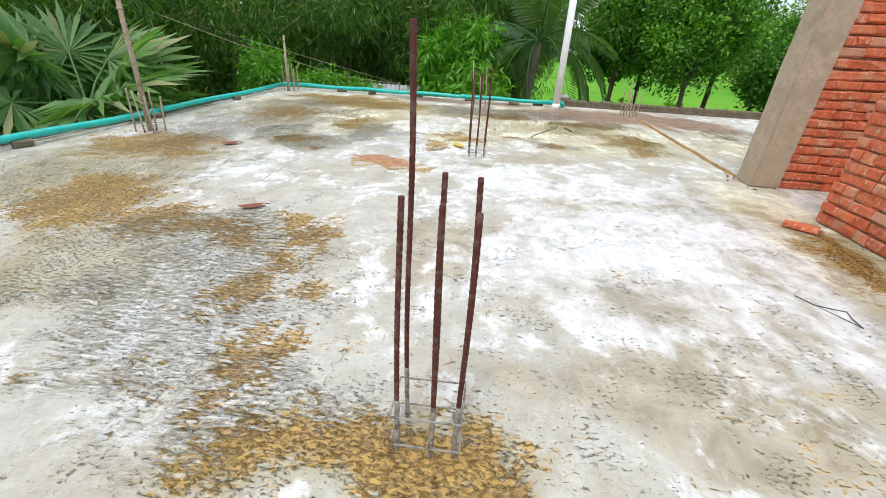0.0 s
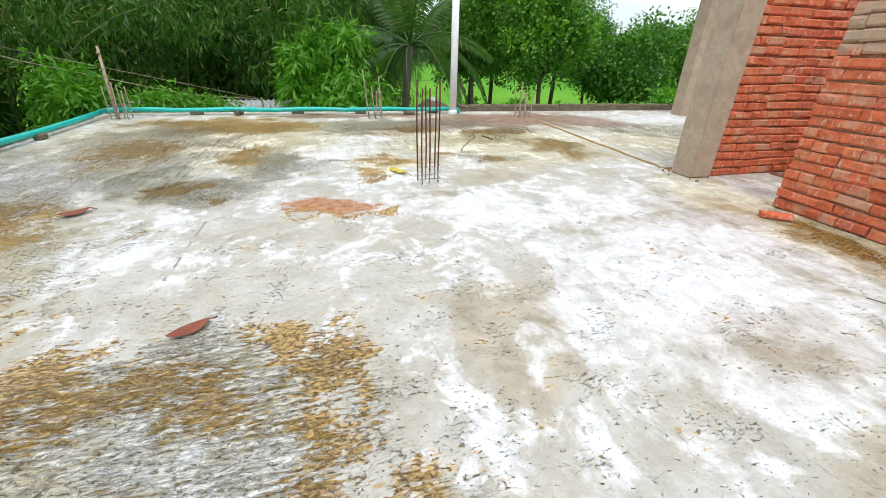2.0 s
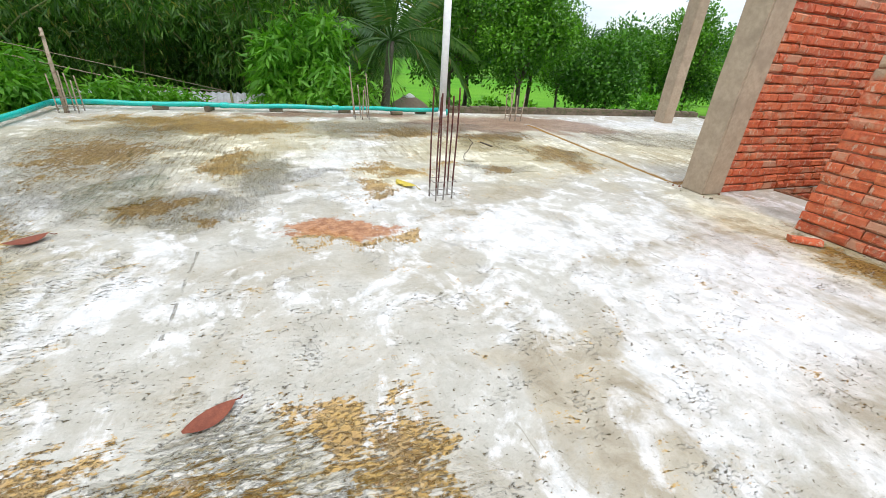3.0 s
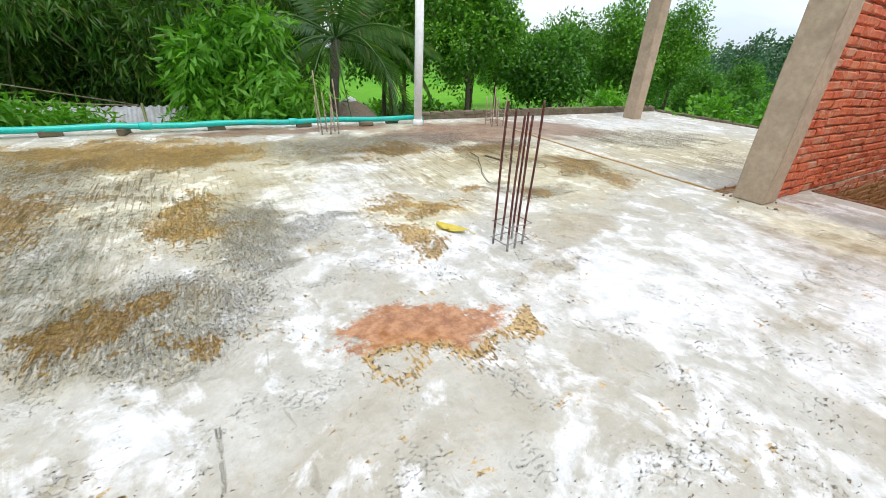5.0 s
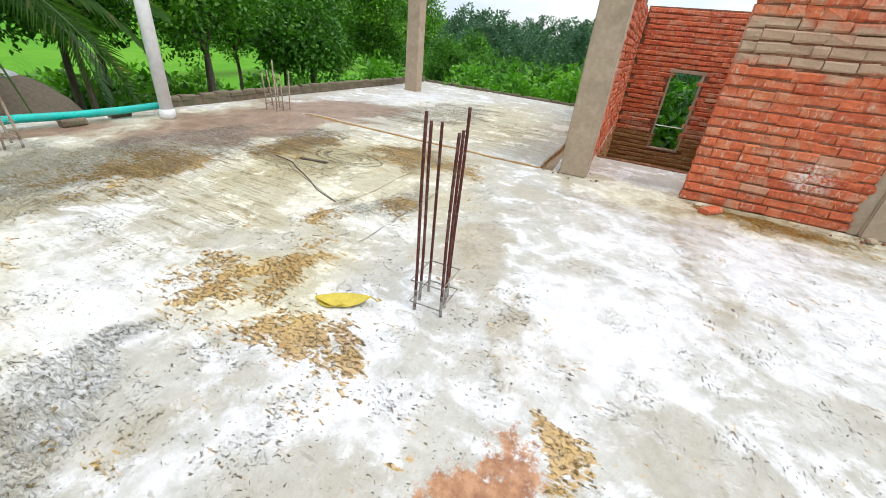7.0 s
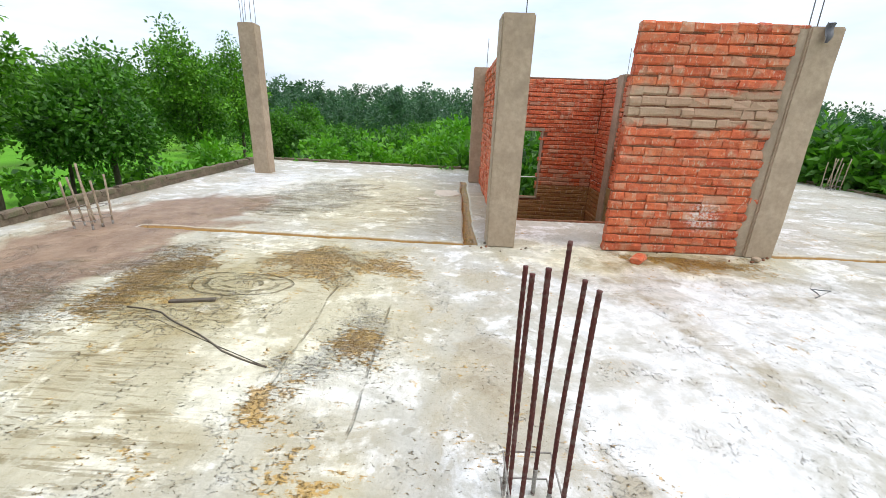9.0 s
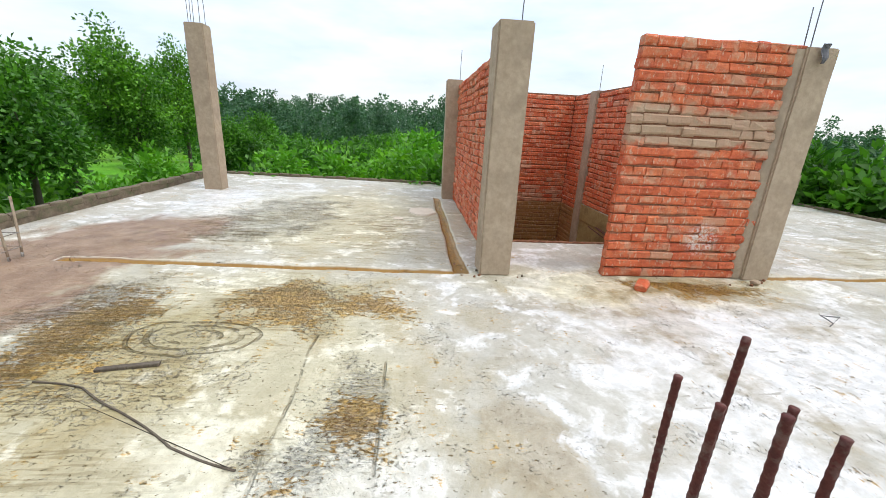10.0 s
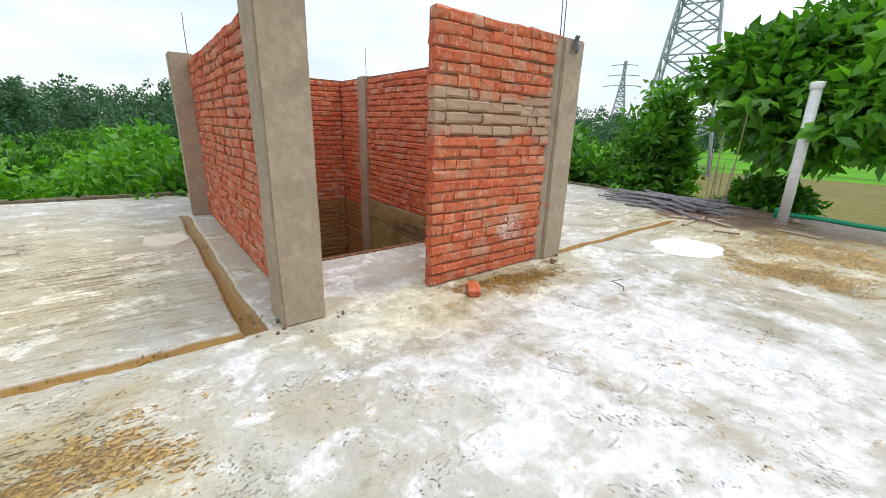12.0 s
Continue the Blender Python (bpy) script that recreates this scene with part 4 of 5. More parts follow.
PZ = 0.105
PN = PZ + float(rise(10.5))                    # pipe along the raised northern edge
pipe(sag((-5.52, -3.9, PZ), (-5.55, 10.45, PZ)), 0.045, M_TEAL, "teal plastic drain pipe lying along the slab edge",
     [((-5.54, 6.0, PZ), (-5.54, 6.16, PZ)), ((-5.525, 0.2, PZ), (-5.525, 0.36, PZ))])
pipe([(-5.55, 10.45, PN), (-5.545, 10.53, PN), (-5.52, 10.585, PN), (-5.46, 10.61, PN), (-5.38, 10.61, PN)], 0.052, M_TEAL, "teal pipe elbow at the slab corner", name="pipe_elbow")
pipe(sag((-5.38, 10.61, PZ), (1.50, 10.50, PZ)), 0.045, M_TEAL, "teal plastic drain pipe along the far slab edge",
     [((-3.0, 10.57, PN), (-2.84, 10.57, PN)), ((-0.9, 10.535, PN), (-0.76, 10.535, PN))])
pipe([(1.50, 10.50, PN), (1.58, 10.50, PN), (1.63, 10.50, PN - 0.02), (1.645, 10.50, PN - 0.06), (1.645, 10.50, -0.01)], 0.053, M_TEAL, "teal pipe elbow turning down into the slab", name="pipe_elbow")
pipe(sag((-5.68, -3.9, 0.035), (-5.72, 10.3, 0.035), 18, 0.01), 0.028, M_GREYHOSE, "grey hose lying beside the teal pipe", name="hose", cat="hose")
pipe([(1.444, 10.256, 0.05), (1.435, 10.25, 1.55), (1.42, 10.25, 3.25)], 0.078, M_WHITEP, "white plastic vent pipe standing on the roof slab",
     [((1.443, 10.256, 0.07), (1.443, 10.256, 0.19))], "vent pipe", "vent_pipe", 18)
pipe([(2.03, -3.19, -0.01), (2.05, -3.19, 1.2), (2.08, -3.2, 2.25)], 0.082, M_WHITEP, "white plastic vent pipe under the big-leaved tree",
     [((2.08, -3.2, 2.24), (2.083, -3.2, 2.36))], "vent pipe", "vent_pipe", 18)
pipe(sag((2.16, -3.55, 0.09), (-5.2, -3.75, 0.09)), 0.04, M_GREENP, "green plastic pipe along the slab edge", [((2.02, -3.55, 0.09), (2.18, -3.55, 0.09))])
pipe([(2.2, -3.55, 0.0), (2.2, -3.55, 0.14), (2.195, -3.55, 0.2)], 0.052, M_GREENP, "green pipe end standing up", name="pipe_stub")


# ---- bricks lying about ----
def loose_brick(x, y, turn, label, z=0.04, s=1.0, tone="red"):
    ob = new("brick_piece", MESHES["long" if s >= 1 else "half", tone][random.randrange(3)])
    ob.matrix_basis = pose(x, y, z + float(rise(y)), 0, 0, turn)
    return tagged(ob, label, "brick", "loose bricks")


ob = loose_brick(2.80, 3.60, -38, "split red brick lying beside the half-brick wall", 0.03)
ob.scale = (1.0, 1.1, 0.66)
for i, (bx, by, tn) in enumerate(((0.45, 10.42, 5), (1.05, 10.62, 8), (-2.0, 10.6, 3), (-4.0, 10.6, 10), (-0.65, 10.56, 0), (-3.2, 10.58, 80))):
    loose_brick(bx, by, tn, "dull brick propping the teal pipe", tone="moss")
for by in (-2.0, 0.4, 3.6, 4.0, 6.1, 8.3):
    loose_brick(-5.50, by, 85 + random.uniform(-20, 20), "dull brick propping the teal pipe", s=0.5, tone="moss")

# kerbs of bricks along the slab edges
def kerb(name, a, b, label, h=0.068):
    a, b = np.array(a, float), np.array(b, float)
    L = np.linalg.norm(b - a)
    d = (b - a) / L
    turn = math.degrees(math.atan2(d[1], d[0]))
    bmk = bmesh.new()
    box(bmk, 0, L, -0.045, 0.045, -0.01, h - 0.038)
    za, zb = float(rise(a[1])), float(rise(b[1]))
    root = part(name, bmk, M_KERB, None, "", pose(a[0], a[1], za, 0, -math.degrees(math.atan2(zb - za, L)), turn))
    tagged(root, label, "kerb", kind="structure")
    u = 0.13
    while u < L - 0.13:
        ob = new("brick", random.choice(MESHES["long", "moss"]))
        ob.parent = root
        ob.matrix_basis = pose(u, random.uniform(-0.012, 0.012), h - 0.045 + random.uniform(-0.012, 0.006), random.uniform(-3, 3), random.uniform(-3, 3), random.uniform(-4, 4))
        u += random.choice((0.255, 0.26, 0.27, 0.33))
    return root


kerb("trim", (1.75, 10.86), (9.8, 10.86), "rough brick kerb along the slab edge", 0.17)
kerb("trim", (9.88, 10.8), (9.88, 5.2), "rough brick kerb along the slab edge")
kerb("trim", (9.88, 2.0), (9.88, -3.9), "rough brick kerb along the slab edge")
kerb("trim", (9.8, -3.98), (2.5, -3.98), "rough brick kerb along the slab edge")


# ---- litter on the slab ----
def fallen_leaf(x, y, length, width, turn, material, label, curl=0.02, name="dead_leaf"):
    n = 8
    vs, fs = [], []
    for k in range(n + 1):
        s = k / n
        wdt = width * 0.5 * math.sin(math.pi * min(1, s * 0.95 + 0.03)) ** 0.8
        u = (s - 0.5) * length
        lift = curl * (2 * s - 1) ** 2 + 0.004
        vs += [(u, -wdt, lift + curl * 0.7 * (wdt / width)), (u, 0, lift), (u, wdt, lift + curl * 0.9 * (wdt / width))]
    for k in range(n):
        i = 3 * k
        fs += [(i, i + 1, i + 4, i + 3), (i + 1, i + 2, i + 5, i + 4)]
    me = mesh_of(name, vs, fs, material, True)
    t = new(name, me)
    t.matrix_basis = pose(x, y, 0.006, 0, 0, turn)
    tagged(t, label, "leaf", "fallen leaves")
    tube("stem", [(length * 0.5, 0, curl + 0.004), (length * 0.62, 0.006, 0.008), (length * 0.7, 0.02, 0.004)], 0.003, material, t, 5)
    return t


fallen_leaf(-2.03, 2.91, 0.21, 0.095, 35, M_DEADLEAF, "curled dry red leaf lying on the slab")
fallen_leaf(-3.47, 4.87, 0.24, 0.13, 40, M_DEADLEAF, "curled dry red leaf lying on the slab", 0.03)
fallen_leaf(-0.50, 5.77, 0.30, 0.13, -58, M_YELLOW, "crumpled dry yellow leaf lying on the slab", 0.035)
fallen_leaf(-0.56, 5.83, 0.17, 0.08, -80, M_YELLOW, "crumpled dry yellow leaf lying on the slab", 0.025)

bm = bmesh.new()
box(bm, -0.165, 0.165, -0.018, 0.018, 0, 0.022, 0.004)
tagged(part("wood_stick", bm, M_BARK, None, "", pose(1.355, 7.66, float(rise(7.65)), 0, 0, -78)), "dark wooden stick lying on the slab", "stick")
# curved groove crack in the slab, added as a thin dark strand
crack_way = np.array([(1.21, 8.06), (1.16, 7.77), (0.98, 7.46), (0.73, 7.08), (0.61, 6.74)])
ss = np.linspace(0, 4, 25)
t = thing("wire", (1.21, 8.06, 0.037), "thin dark strand standing in for a curved crack in the slab", "wire")
tube("strand", [(np.interp(u, range(5), crack_way[:, 0]) - 1.21 + 0.012 * math.sin(3 * u), np.interp(u, range(5), crack_way[:, 1]) - 8.06, 0.006 - 0.02 * u / 4) for u in ss], 0.006, M_BARK, t, 5)


def flat_patch(name, x, y, rx, ry, material, label, cat, thick=0.006, seed=0, n=40, rough=0.12):
    vs, fs = [], []
    for ring, rr in ((0, 1.0), (1, 0.93)):
        for k in range(n):
            a = 2 * math.pi * k / n
            wv = 1 + rough * noise.noise((math.cos(a) * 2, math.sin(a) * 2, seed)) + rough * 0.6 * noise.noise((math.cos(a) * 6, math.sin(a) * 6, seed + 3))
            vs.append((math.cos(a) * rx * wv * rr, math.sin(a) * ry * wv * rr, thick * ring - 0.002 * (1 - ring)))
    for k in range(n):
        fs.append((k, (k + 1) % n, n + (k + 1) % n, n + k))
    fs.append(tuple(range(n, 2 * n)))
    ob = new(name, mesh_of(name, vs, fs, material))
    ob.location = (x, y, 0.004 + float(rise(y)))
    return tagged(ob, label, cat)


flat_patch("lime_patch", 2.30, 0.15, 0.42, 0.52, M_LIMEPATCH, "dried patch of white lime on the slab", "lime patch", 0.005, 3.0)
flat_patch("cement_sheet", 6.17, 5.80, 0.34, 0.24, M_SHEET, "broken pale cement sheet lying on the slab", "cement sheet", 0.02, 8.0, 7, 0.35)
flat_patch("cement_sheet", 5.55, 6.2, 0.10, 0.09, M_SHEET, "broken pale cement sheet lying on the slab", "cement sheet", 0.015, 5.0, 6, 0.35)

# stones by the column and the pipe
for sx, sy, sr in ((2.93, 2.22, 0.05), (1.86, -3.28, 0.06)):
    b = bmesh.new()
    bmesh.ops.create_icosphere(b, subdivisions=2, radius=sr)
    for v in b.verts:
        v.co *= 1 + 0.35 * noise.noise(v.co * 18 + Vector((sx, sy, 0)))
        v.co.z = v.co.z * 0.7 + sr * 0.6
    tagged(part("concrete_lump", b, M_CONC, None, "", pose(sx, sy, 0)), "small lump of hardened concrete on the slab", "lump")

# starter bars over the stairwell edge
t = thing("stair_starter_bars", (HX0, 2.6, -0.08), "rusty bars sticking out over the stairwell", "rebar")
for k in range(9):
    y = -0.36 + k * 0.085
    tube("rebar", [(-0.1, y, 0.0), (0.5, y + 0.02, 0.01), (random.uniform(0.9, 1.3), y + random.uniform(-0.03, 0.05), random.uniform(0.0, 0.08))], 0.008, M_RUST, t, 6)

# heap of poles and planks
def pole_heap():
    for k in range(34):
        L = random.uniform(1.3, 2.4)
        layer = k // 13
        x = 3.95 + random.uniform(-0.35, 0.35)
        y = -2.95 + random.uniform(-0.55, 0.55) * (1 - layer * 0.3)
        z = 0.04 + layer * 0.07 + random.uniform(0, 0.015)
        t = thing("timber_pole", (x, y, z), "weathered grey timber pole in a heap", "timber", "timber heap")
        t.matrix_basis = pose(x, y, z, random.uniform(-1, 1), random.uniform(-2, 2), random.uniform(-50, 35))
        r = random.uniform(0.018, 0.034)
        tube("pole", [(-L / 2, 0, 0), (0, random.uniform(-0.02, 0.02), 0), (L / 2, 0, 0)], [r, r * 0.95, r * 0.8], M_WOOD, t, 8)


pole_heap()
for x, y, turn, L in ((2.95, -1.75, 95, 1.1), (3.0, -1.95, 40, 0.9), (2.75, -2.0, 150, 0.8), (2.3, -1.3, 20, 0.35), (1.6, -2.2, 170, 0.6), (3.3, -2.2, 120, 0.8)):
    b = bmesh.new()
    box(b, -L / 2, L / 2, -0.035, 0.035, 0, 0.028, 0.004)
    tagged(part("wood_plank", b, M_WOODLT, None, "", pose(x, y, 0.004, 0, 0, turn)), "pale split wood plank lying on the slab", "plank", "planks")

# dark rag hanging from the column top
b = bmesh.new()
bmesh.ops.create_grid(b, x_segments=8, y_segments=12, size=0.5)
for v in b.verts:
    y, z = v.co.x * 0.10, v.co.y * 0.17
    v.co = Vector((0.010 * math.sin(y * 90) + 0.012 * math.sin(z * 40) - 0.012, y * (1 - 1.6 * max(0, -z - 0.02) / 0.17), z))
bmesh.ops.solidify(b, geom=b.faces[:], thickness=0.004)
rag = part("rag", b, M_GREYHOSE, None, "", pose(3.037, 2.13, 2.33))
tagged(rag, "black rag hanging from the concrete column's top", "rag")

# rough cement ridge along the edge of the stair opening
ridge = [(HX0 - 0.035 + 0.02 * noise.noise((0, k * 0.9, 1)), 2.28 + k * 0.045, 0.004 + 0.012 * noise.noise((3, k * 1.3, 0))) for k in range(60)]
tagged(part("mortar_ridge", quads_mesh("mortar_ridge", *tube_arrays(ridge, [0.022 + 0.014 * noise.noise((k * 0.8, 2, 5)) for k in range(60)], 7), M_MORTAR, True)), "rough cement ridge along the stair opening", "ridge", kind="structure")
for k in range(26):
    x, y = random.uniform(2.75, 3.3), random.choice((random.uniform(2.0, 3.7), random.uniform(4.75, 5.5)))
    b = bmesh.new()
    bmesh.ops.create_icosphere(b, subdivisions=1, radius=random.uniform(0.008, 0.02))
    for v in b.verts:
        v.co *= 1 + 0.4 * noise.noise(v.co * 60 + Vector((k, 0, 0)))
    tagged(part("brick_chip", b, random.choice((M_CONC, M_MORTAR, M_KERB)), None, "", pose(x if y < 4 else x + 0.15, y, 0.008)), "small chip of brick or cement on the slab", "chip", "chips")
# crooked wire on the washed part
t = thing("wire_scrap", (1.99, 2.36, 0), "crooked scrap of dark binding wire on the slab", "wire")
tube("strand", [(0, 0, 0.005), (0.05, -0.09, 0.005), (0.13, -0.12, 0.006), (0.21, -0.135, 0.005), (0.185, -0.22, 0.005), (0.18, -0.30, 0.005)], 0.004, M_GREYHOSE, t, 5)

# cement spread over the bricks beside the column
sm_v, sm_f = [], []
for k in range(41):
    z = 0.01 + k * 0.059
    edge = 2.36 + 0.05 * noise.noise((0, z * 2.2, 3)) + 0.03 * noise.noise((0, z * 8, 6))
    for y, x in ((2.26, FX - 0.012), (edge - 0.02, FX - 0.013), (edge, FX + 0.02)):
        sm_v.append((x + 0.004 * noise.noise((y * 9, z * 9, 1)), y, z))
for k in range(40):
    for i in range(2):
        j = 3 * k + i
        sm_f.append((j, j + 3, j + 4, j + 1))
part("cement_smear", mesh_of("cement_smear", sm_v, sm_f, M_CONC, True), None, bpy.data.objects["wall_west"], "cement spread over the brick edge")


# ---- surroundings ----
n_ring, radii_ = 64, [0.0, 20, 60, 150, 400, 1000, 3000]
gv, gq = [], []
for r in radii_[1:]:
    for k in range(n_ring):
        a = 2 * math.pi * k / n_ring
        gv.append((2 + r * math.cos(a), 3 + r * math.sin(a), GZ))
faces = [tuple(range(n_ring))]
for i in range(len(radii_) - 2):
    for k in range(n_ring):
        k2 = (k + 1) % n_ring
        faces.append((i * n_ring + k, (i + 1) * n_ring + k, (i + 1) * n_ring + k2, i * n_ring + k2))
tagged(new("ground", mesh_of("ground", gv, faces, M_GROUND)), "green paddy fields reaching the horizon", "ground", kind="structure")


def leaves(centers, radius, per, length, width, up=0.5, droop=0.0, seed=0, flat=1.0):
    """Corners and quads of rhombic, slightly folded leaves in clumps round the centres."""
    g = np.random.default_rng(seed)
    c = np.repeat(np.asarray(centers, float), per, axis=0)
    n = len(c)
    off = g.normal(size=(n, 3))
    off /= np.linalg.norm(off, axis=1)[:, None] + 1e-9
    off *= (g.random(n) ** 0.45)[:, None] * radius
    off[:, 2] *= flat
    p = c + off
    d = off / radius + g.normal(size=(n, 3)) * 0.55
    d[:, 2] -= droop
    d /= np.linalg.norm(d, axis=1)[:, None] + 1e-9
    nrm = g.normal(size=(n, 3)) * 0.6 + np.array([0, 0, up])
    side = np.cross(d, nrm)
    side /= np.linalg.norm(side, axis=1)[:, None] + 1e-9
    nn = np.cross(side, d)
    L = length * g.uniform(0.7, 1.25, n)[:, None]
    W = width * g.uniform(0.7, 1.25, n)[:, None]
    a = p
    b = p + d * L * 0.45 + side * W * 0.5 + nn * W * 0.12
    t = p + d * L - nn * L * 0.12
    e = p + d * L * 0.45 - side * W * 0.5 + nn * W * 0.12
    v = np.stack([a, b, t, e], 1).reshape(-1, 3)
    return v, np.arange(n * 4).reshape(-1, 4)


def crown_points(n, rx, ry, rz, cz, seed, shell=0.5, lumps=7):
    """Clump centres in an uneven crown made of a few overlapping lobes."""
    g = np.random.default_rng(seed)
    lobes = g.normal(size=(lumps, 3))
    lobes /= np.linalg.norm(lobes, axis=1)[:, None]
    lobes *= g.uniform(0.35, 0.62, lumps)[:, None]
    out = []
    while len(out) < n:
        k = g.integers(lumps)
        v = g.normal(size=3)
        v /= np.linalg.norm(v)
        v *= g.uniform(shell, 1.0) * g.uniform(0.35, 0.55)
        q = lobes[k] + v
        out.append((q[0] * rx, q[1] * ry, cz + q[2] * rz))
    return np.array(out)


def limb_arrays(base, tips, r0, seed):
    g = np.random.default_rng(seed)
    chunks = []
    for tip in tips:
        b, e = np.array(base), np.array(tip)
        mid = (b + e) / 2 + g.normal(size=3) * 0.12 * np.linalg.norm(e - b)
        mid[2] -= 0.05 * np.linalg.norm(e - b)
        ss = np.linspace(0, 1, 6)[:, None]
        pts = (1 - ss) ** 2 * b + 2 * ss * (1 - ss) * mid + ss ** 2 * e
        chunks.append(tube_arrays(pts, np.linspace(r0, r0 * 0.25, 6), 6, False))
    return chunks


def tree(name, loc, height, rx, ry, rz, cz, clumps, per, leaf, mat_leaf, label, trunk_r=0.12, seed=1, clump_r=0.5, up=0.5, droop=0.0, bark=None, lean=(0, 0), cat="tree", lumps=7, shell=0.4, cone=0.0):
    t = thing(name, loc, label, cat, "trees round the house")
    pts = crown_points(clumps, rx, ry, rz, cz, seed, shell, lumps)
    k = 1 - cone * np.clip((pts[:, 2] - cz) / rz + 0.3, -0.3, 1.2)
    pts[:, 0] = pts[:, 0] * k + lean[0]
    pts[:, 1] *= k
    pts[:, 1] += lean[1]
    part("crown", quads_mesh("crown", *leaves(pts, clump_r, per, leaf[0], leaf[1], up, droop, seed + 5), mat_leaf), None, t)
    split = (lean[0] * 0.4, lean[1] * 0.4, max(0.4, cz - rz * 0.75))
    zs = np.linspace(0, 1, 7)[:, None]
    trunk = np.hstack([zs * split[0] + 0.06 * np.sin(zs * 5 + seed), zs * split[1] + 0.05 * np.cos(zs * 4 + seed) - 0.05, zs * split[2]])
    g = np.random.default_rng(seed + 9)
    tips = pts[g.choice(len(pts), min(9, len(pts)), replace=False)]
    chunks = [tube_arrays(trunk, np.linspace(trunk_r, trunk_r * 0.65, 7), 8, False)] + limb_arrays(trunk[-1], tips, trunk_r * 0.5, seed)
    part("trunk", quads_mesh("trunk", *join_arrays(chunks), bark or M_BARK, True), None, t)
    return t


def scatter(src, spots):
    for x, y, s, a in spots:
        m = pose(x, y, GZ, 0, 0, a) @ Matrix.Scale(s, 4)
        made = copy_thing(src, m)
        made.matrix_basis = m


# woods to the north-east: slender broadleaf trees
wood_a = tree("broadleaf_tree", (7.0, 17.0, GZ), 8, 2.3, 2.3, 3.0, 5.9, 160, 95, (0.155, 0.088), M_LEAF, "slender green broadleaf tree at the field edge", 0.13, 11, 0.55)
wood_b = tree("broadleaf_tree", (11.0, 16.5, GZ), 7, 2.2, 2.1, 2.2, 4.8, 150, 95, (0.17, 0.095), M_LEAF_DK, "dark green broadleaf tree at the field edge", 0.12, 23, 0.6)
wood_c = tree("broadleaf_tree", (5.3, 20.6, GZ), 8, 2.0, 2.0, 3.1, 6.1, 170, 90, (0.15, 0.082), M_LEAF, "tall broadleaf tree with bright upper leaves", 0.12, 37, 0.55)
scatter(wood_a, [(9.5, 20.5, 1.1, 40), (15.5, 16.5, 0.9, 100), (17.0, 20.0, 0.78, 160), (1.2, 23.5, 1.2, 220), (13.0, 23.0, 0.85, 300), (21.0, 17.5, 0.95, 10), (-14, 3, 1.2, 70)])
scatter(wood_b, [(5.8, 22.5, 1.2, 70), (17.5, 13.4, 0.75, 140), (22.0, 14.5, 0.8, 200), (-1.5, 22.0, 1.4, 260), (-13.5, 12.5, 1.4, 20), (-12.5, 7.0, 1.3, 120), (-8.0, 21.0, 1.4, 40)])
scatter(wood_c, [(7.5, 24.0, 1.2, 30), (12.0, 19.0, 0.72, 90), (18.5, 23.0, 0.82, 150), (-4.5, 21.5, 1.3, 190), (-11.5, 17.5, 1.3, 210), (-10.5, 2.0, 1.0, 10)])

# shrubs along the east and north-east edges
bush_a = tree("shrub", (12.2, 8.5, GZ), 4, 1.5, 1.6, 1.7, 2.3, 110, 60, (0.24, 0.11), M_SHRUB, "leafy green shrub beyond the slab edge", 0.07, 51, 0.45, cat="shrub")
bush_b = tree("shrub", (12.6, 4.9, GZ), 4, 1.6, 1.6, 1.6, 2.3, 110, 60, (0.19, 0.10), M_LEAF_LT, "bright green shrub beyond the slab edge", 0.07, 57, 0.45, cat="shrub")
scatter(bush_a, [(13.2, 6.6, 1.1, 60), (12.6, 11.4, 1.0, 130), (12.8, 1.5, 1.05, 200), (12.5, -2.5, 1.0, 280), (14.5, 3.0, 1.2, 20), (15.5, 9.0, 1.15, 99),
                 (11.3, -5.0, 1.35, 45), (9.9, -5.2, 1.45, 160), (8.9, -5.5, 1.4, 300), (7.7, -5.5, 0.95, 20), (-8.2, 3.8, 0.9, 20), (-8.0, 9.4, 1.0, 66)])
scatter(bush_a, [(11.7, 7.4, 0.95, 15), (11.8, 9.9, 0.95, 75), (11.9, 3.2, 0.95, 140), (11.6, 5.9, 0.85, 290), (10.9, 4.1, 1.25, 250), (10.6, 12.4, 0.8, 190), (12.6, -4.4, 1.2, 170)])
scatter(bush_b, [(14.6, 5.6, 1.15, 100), (11.6, 13.2, 0.9, 10), (13.0, -0.4, 1.0, 250), (3.4, 13.9, 0.62, 20), (10.8, 9.6, 1.0, 120), (10.9, 7.9, 0.98, 20), (10.9, 6.6, 1.05, 200), (9.2, 11.9, 0.98, 80), (-7.6, 12.2, 0.7, 77)])


